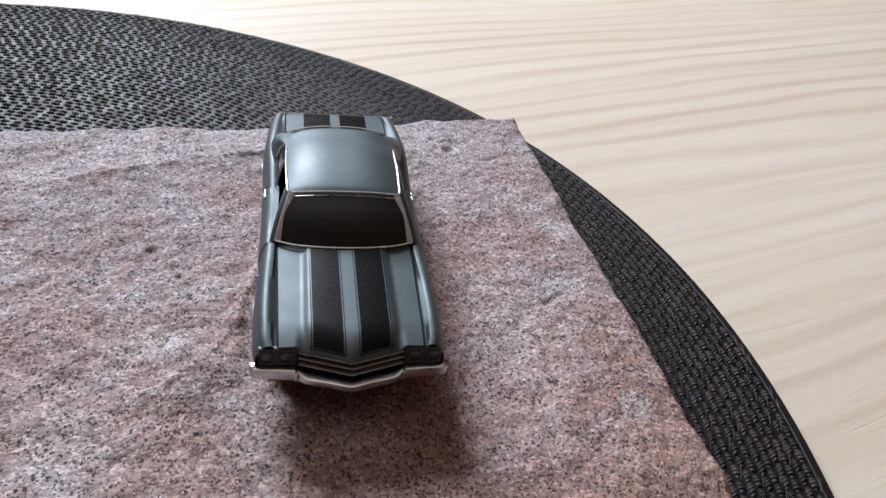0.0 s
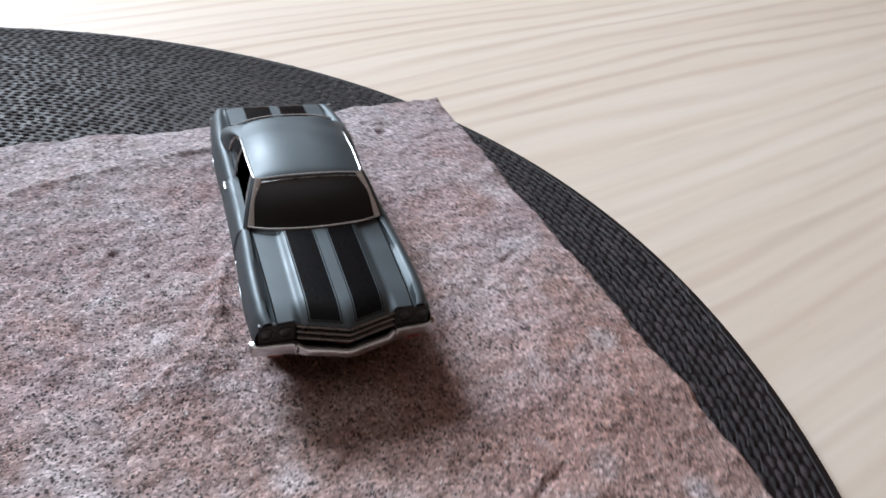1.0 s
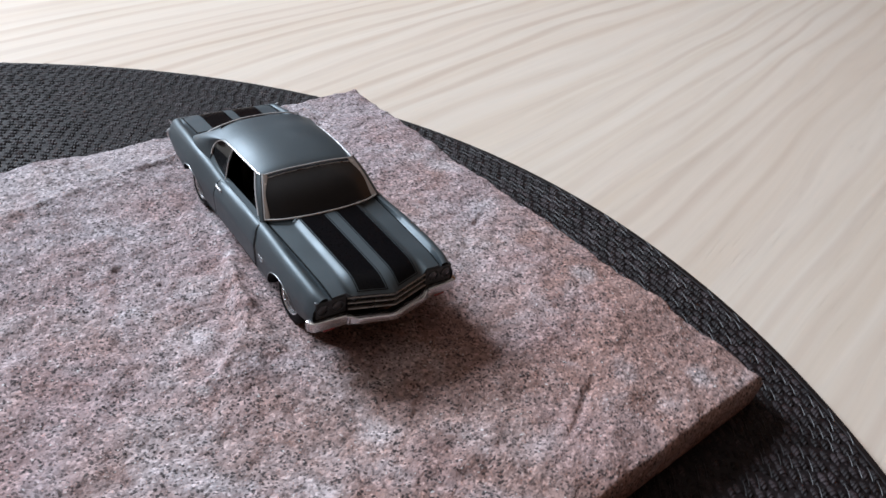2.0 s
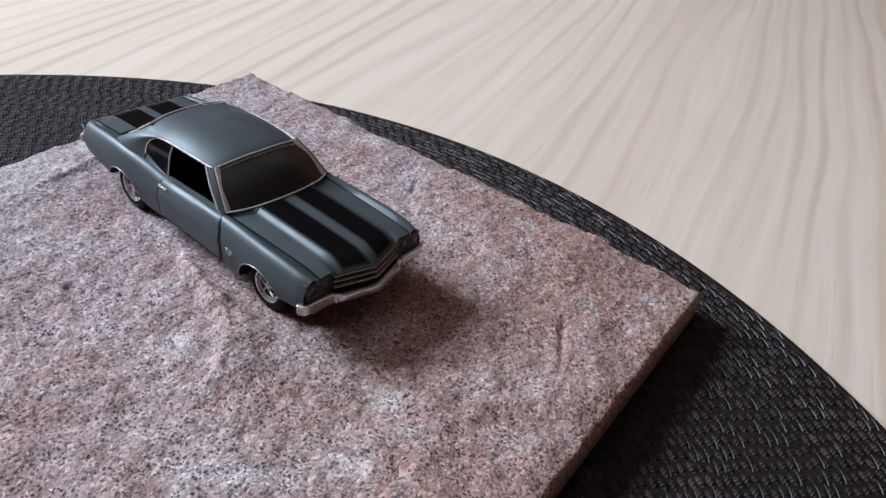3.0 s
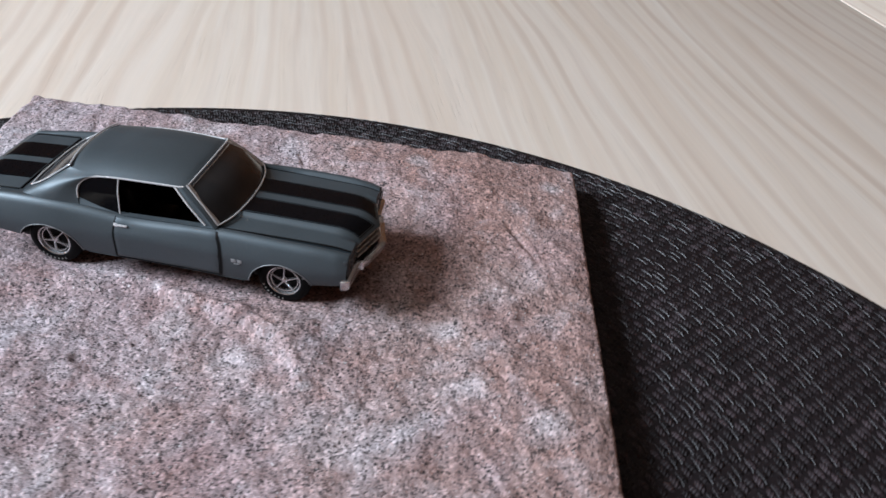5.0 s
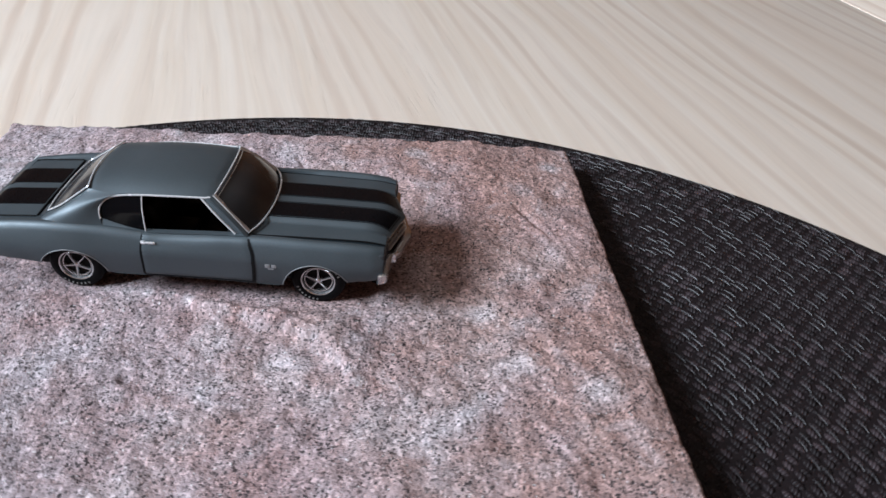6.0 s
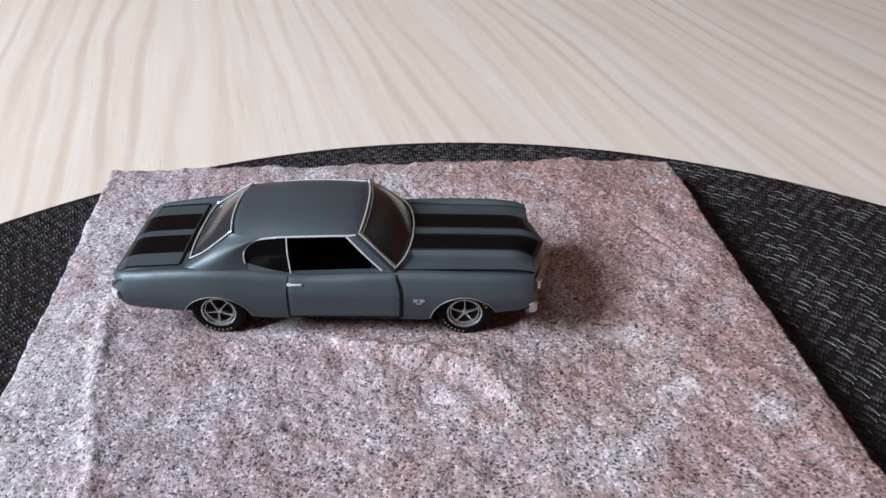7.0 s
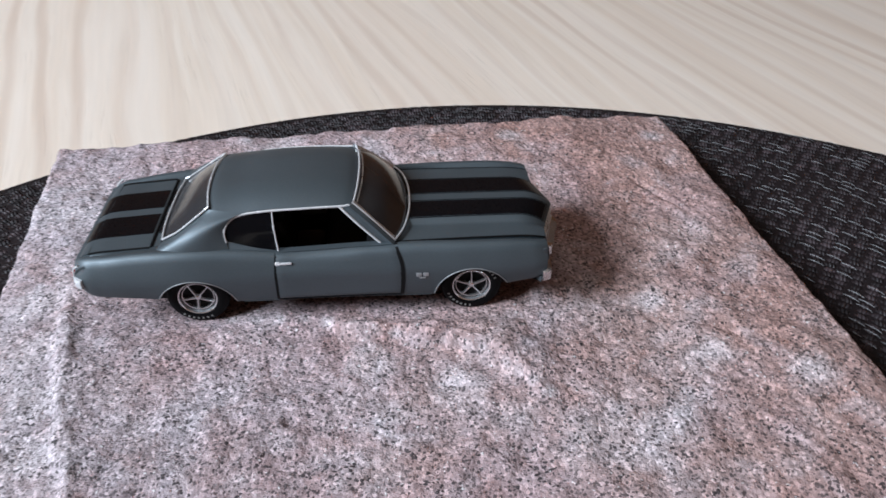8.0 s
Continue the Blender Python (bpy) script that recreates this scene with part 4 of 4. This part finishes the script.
# rear: bumper and lamps
rear_path = [(-3.90, -1.36), (-3.97, -1.33), (-4.03, -1.24), (-4.08, -1.0), (-4.11, -0.5), (-4.12, 0.0)]
rear_path = rear_path + [(x, -y) for x, y in reversed(rear_path[:-1])]
rear_line = [(x, y, 1.03) for x, y, _ in smooth_path([(x, y, 0) for x, y in rear_path], 5)]
rear_bumper = part("rear_bumper", sweep(rear_line[::-1], [(-0.10, -0.09), (0.0, -0.10), (0.02, -0.05), (0.022, 0.03), (0.0, 0.07), (-0.10, 0.07)]), SILVER_PAINT, car, "chrome rear bumper")
for s in (-1, 1):
    part("tail_lamp", block(-4.15, -4.05, s * 0.85 - 0.22, s * 0.85 + 0.22, 0.96, 1.07, 0.02), RED_LENS, rear_bumper, "red tail lamp")
    cap = smooth_path([(-3.88, s * 1.31, 1.36), (-3.97, s * 1.27, 1.29), (-4.03, s * 1.22, 1.18), (-4.04, s * 1.22, 1.06)])
    part("quarter_cap", tube(cap, 0.017, 8, up=(0, 1, 0)), SILVER_PAINT, car, "bright cap on the quarter panel")

# inside
part("chassis", block(-3.0, 2.9, -1.08, 1.08, 0.42, 0.66, 0.08), BLACK_PLASTIC, car, "black plastic chassis")
part("dashboard", block(0.55, 0.98, -1.08, 1.08, 1.05, 1.40, 0.08), BLACK_PLASTIC, car, "black dashboard")
for s in (-1, 1):
    seat = part("seat", block(-0.75, -0.15, s * 0.52 - 0.34, s * 0.52 + 0.34, 0.86, 1.12, 0.09, 3), BLACK_PLASTIC, car, "black bucket seat")
    back = block(-0.12, 0.12, -0.33, 0.33, 0.0, 0.72, 0.09, 3)
    part("seat_back", ([(x - 0.28 * z - 0.70, y + s * 0.52, z + 1.0) for x, y, z in back[0]], back[1]), BLACK_PLASTIC, seat)
part("rear_bench", join(block(-1.9, -1.35, -1.0, 1.0, 0.86, 1.15, 0.09), block(-2.1, -1.85, -1.0, 1.0, 0.9, 1.55, 0.09)), BLACK_PLASTIC, car, "black rear bench")
part("parcel_shelf", block(-2.66, -2.0, -1.0, 1.0, 1.40, 1.47, 0.02), BLACK_PLASTIC, car)
wheel_hoop = lathe([(0.17 + 0.018 * math.cos(a), 0.018 * math.sin(a)) for a in np.linspace(0, 2 * math.pi, 9)], 28, (0, 0, 0), axis=0)
part("steering_wheel", ([(x * 0.85 + z * 0.5 + 0.42, y + 0.52, z * 0.85 - x * 0.5 + 1.38) for x, y, z in wheel_hoop[0]], wheel_hoop[1]), BLACK_PLASTIC, car)

# wheels
TYRE_R, RIM_R, HUB_Z = 0.50, 0.318, 0.565


def wheel_shapes():
    """Shapes of a wheel whose outer face looks to -y, round its hub."""
    tyre = [(RIM_R - 0.02, -0.02), (RIM_R + 0.01, -0.045), (RIM_R + 0.06, -0.055), (TYRE_R - 0.05, -0.04), (TYRE_R - 0.012, -0.005), (TYRE_R, 0.04), (TYRE_R, 0.30), (TYRE_R - 0.03, 0.36), (RIM_R, 0.38), (RIM_R - 0.02, 0.3)]
    drum = [(0.0, 0.06), (RIM_R - 0.01, 0.06), (RIM_R - 0.01, 0.30), (0.0, 0.30)]
    rim = [(RIM_R - 0.030, 0.06), (RIM_R - 0.030, -0.005), (RIM_R - 0.024, -0.034), (RIM_R - 0.005, -0.045), (RIM_R + 0.008, -0.03), (RIM_R + 0.008, 0.06)]
    step = [(RIM_R - 0.072, 0.06), (RIM_R - 0.070, 0.008), (RIM_R - 0.058, 0.004), (RIM_R - 0.054, 0.06)]
    spokes = []
    for k in range(5):
        a = math.pi / 2 + 2 * math.pi * k / 5
        c, q = math.cos(a), math.sin(a)
        sides = []
        for d, w, y in ((0.04, 0.019, -0.02), (0.15, 0.013, -0.012), (0.22, 0.012, 0.0), (0.275, 0.020, 0.012)):
            for t, dy in ((-w, 0.0), (-w * 0.4, -0.014), (w * 0.4, -0.014), (w, 0.0), (w, 0.04), (-w, 0.04)):
                sides.append((d * c - t * q, y + dy, d * q + t * c))
        spokes.append((sides, [(b * 6 + k, b * 6 + (k + 1) % 6, b * 6 + 6 + (k + 1) % 6, b * 6 + 6 + k) for b in range(3) for k in range(6)] + [tuple(range(5, -1, -1)), tuple(range(18, 24))]))
    cap = [(0.0, -0.035), (0.03, -0.033), (0.045, -0.02), (0.06, 0.0), (0.062, 0.05)]
    marks = []
    for start, n in ((20, 7), (200, 7)):
        for k in range(n):
            a = radians(start + k * 11)
            c, s = math.cos(a), math.sin(a)
            r0, r1, w = RIM_R + 0.065, RIM_R + 0.105, 0.017
            y = -0.0585
            q = [(c * r0 - s * w, y, s * r0 + c * w), (c * r1 - s * w, y + 0.008, s * r1 + c * w), (c * r1 + s * w * 0.6, y + 0.008, s * r1 - c * w * 0.6), (c * r0 + s * w * 0.6, y, s * r0 - c * w * 0.6)]
            marks.append((q + [(x, yy + 0.02, z) for x, yy, z in q], [(0, 1, 2, 3), (7, 6, 5, 4), (0, 4, 5, 1), (1, 5, 6, 2), (2, 6, 7, 3), (3, 7, 4, 0)]))
    return lathe(tyre, 56, (0, 0, 0)), lathe(drum, 32, (0, 0, 0)), join(lathe(rim, 48, (0, 0, 0)), lathe(step, 48, (0, 0, 0))), spokes, lathe(cap, 20, (0, 0, 0)), join(*marks)


def car_wheel(x, side, turn):
    tyre, drum, rim, spokes, cap, marks = wheel_shapes()
    put = lambda q: (moved(q, (0, -1.215, 0)) if side < 0 else moved(mirrored(q), (0, 1.215, 0)))  # noqa: E731

    def spun(q):
        c, s = math.cos(turn), math.sin(turn)
        q = ([(px * c - pz * s, py, px * s + pz * c) for px, py, pz in q[0]], q[1])
        return moved(put(q), (x, 0, HUB_Z))

    wheel = part("wheel", spun(drum), BLACK_PLASTIC, car, "black tyre on a five-spoke chrome rim")
    part("tyre", spun(tyre), RUBBER, wheel, "black rubber tyre")
    part("rim", spun(rim), RIM_SILVER, wheel, "chrome rim ring")
    for spoke in spokes:
        part("spoke", spun(spoke), RIM_SILVER, wheel)
    part("hub_cap", spun(cap), CHROME, wheel)
    part("lettering", spun(marks), WHITE_INK, wheel, "white marks on the tyre wall")


for x, side, turn in ((2.22, -1, 0.0), (-2.22, -1, 0.5), (2.22, 1, 0.2), (-2.22, 1, 0.9)):
    car_wheel(x, side, turn)
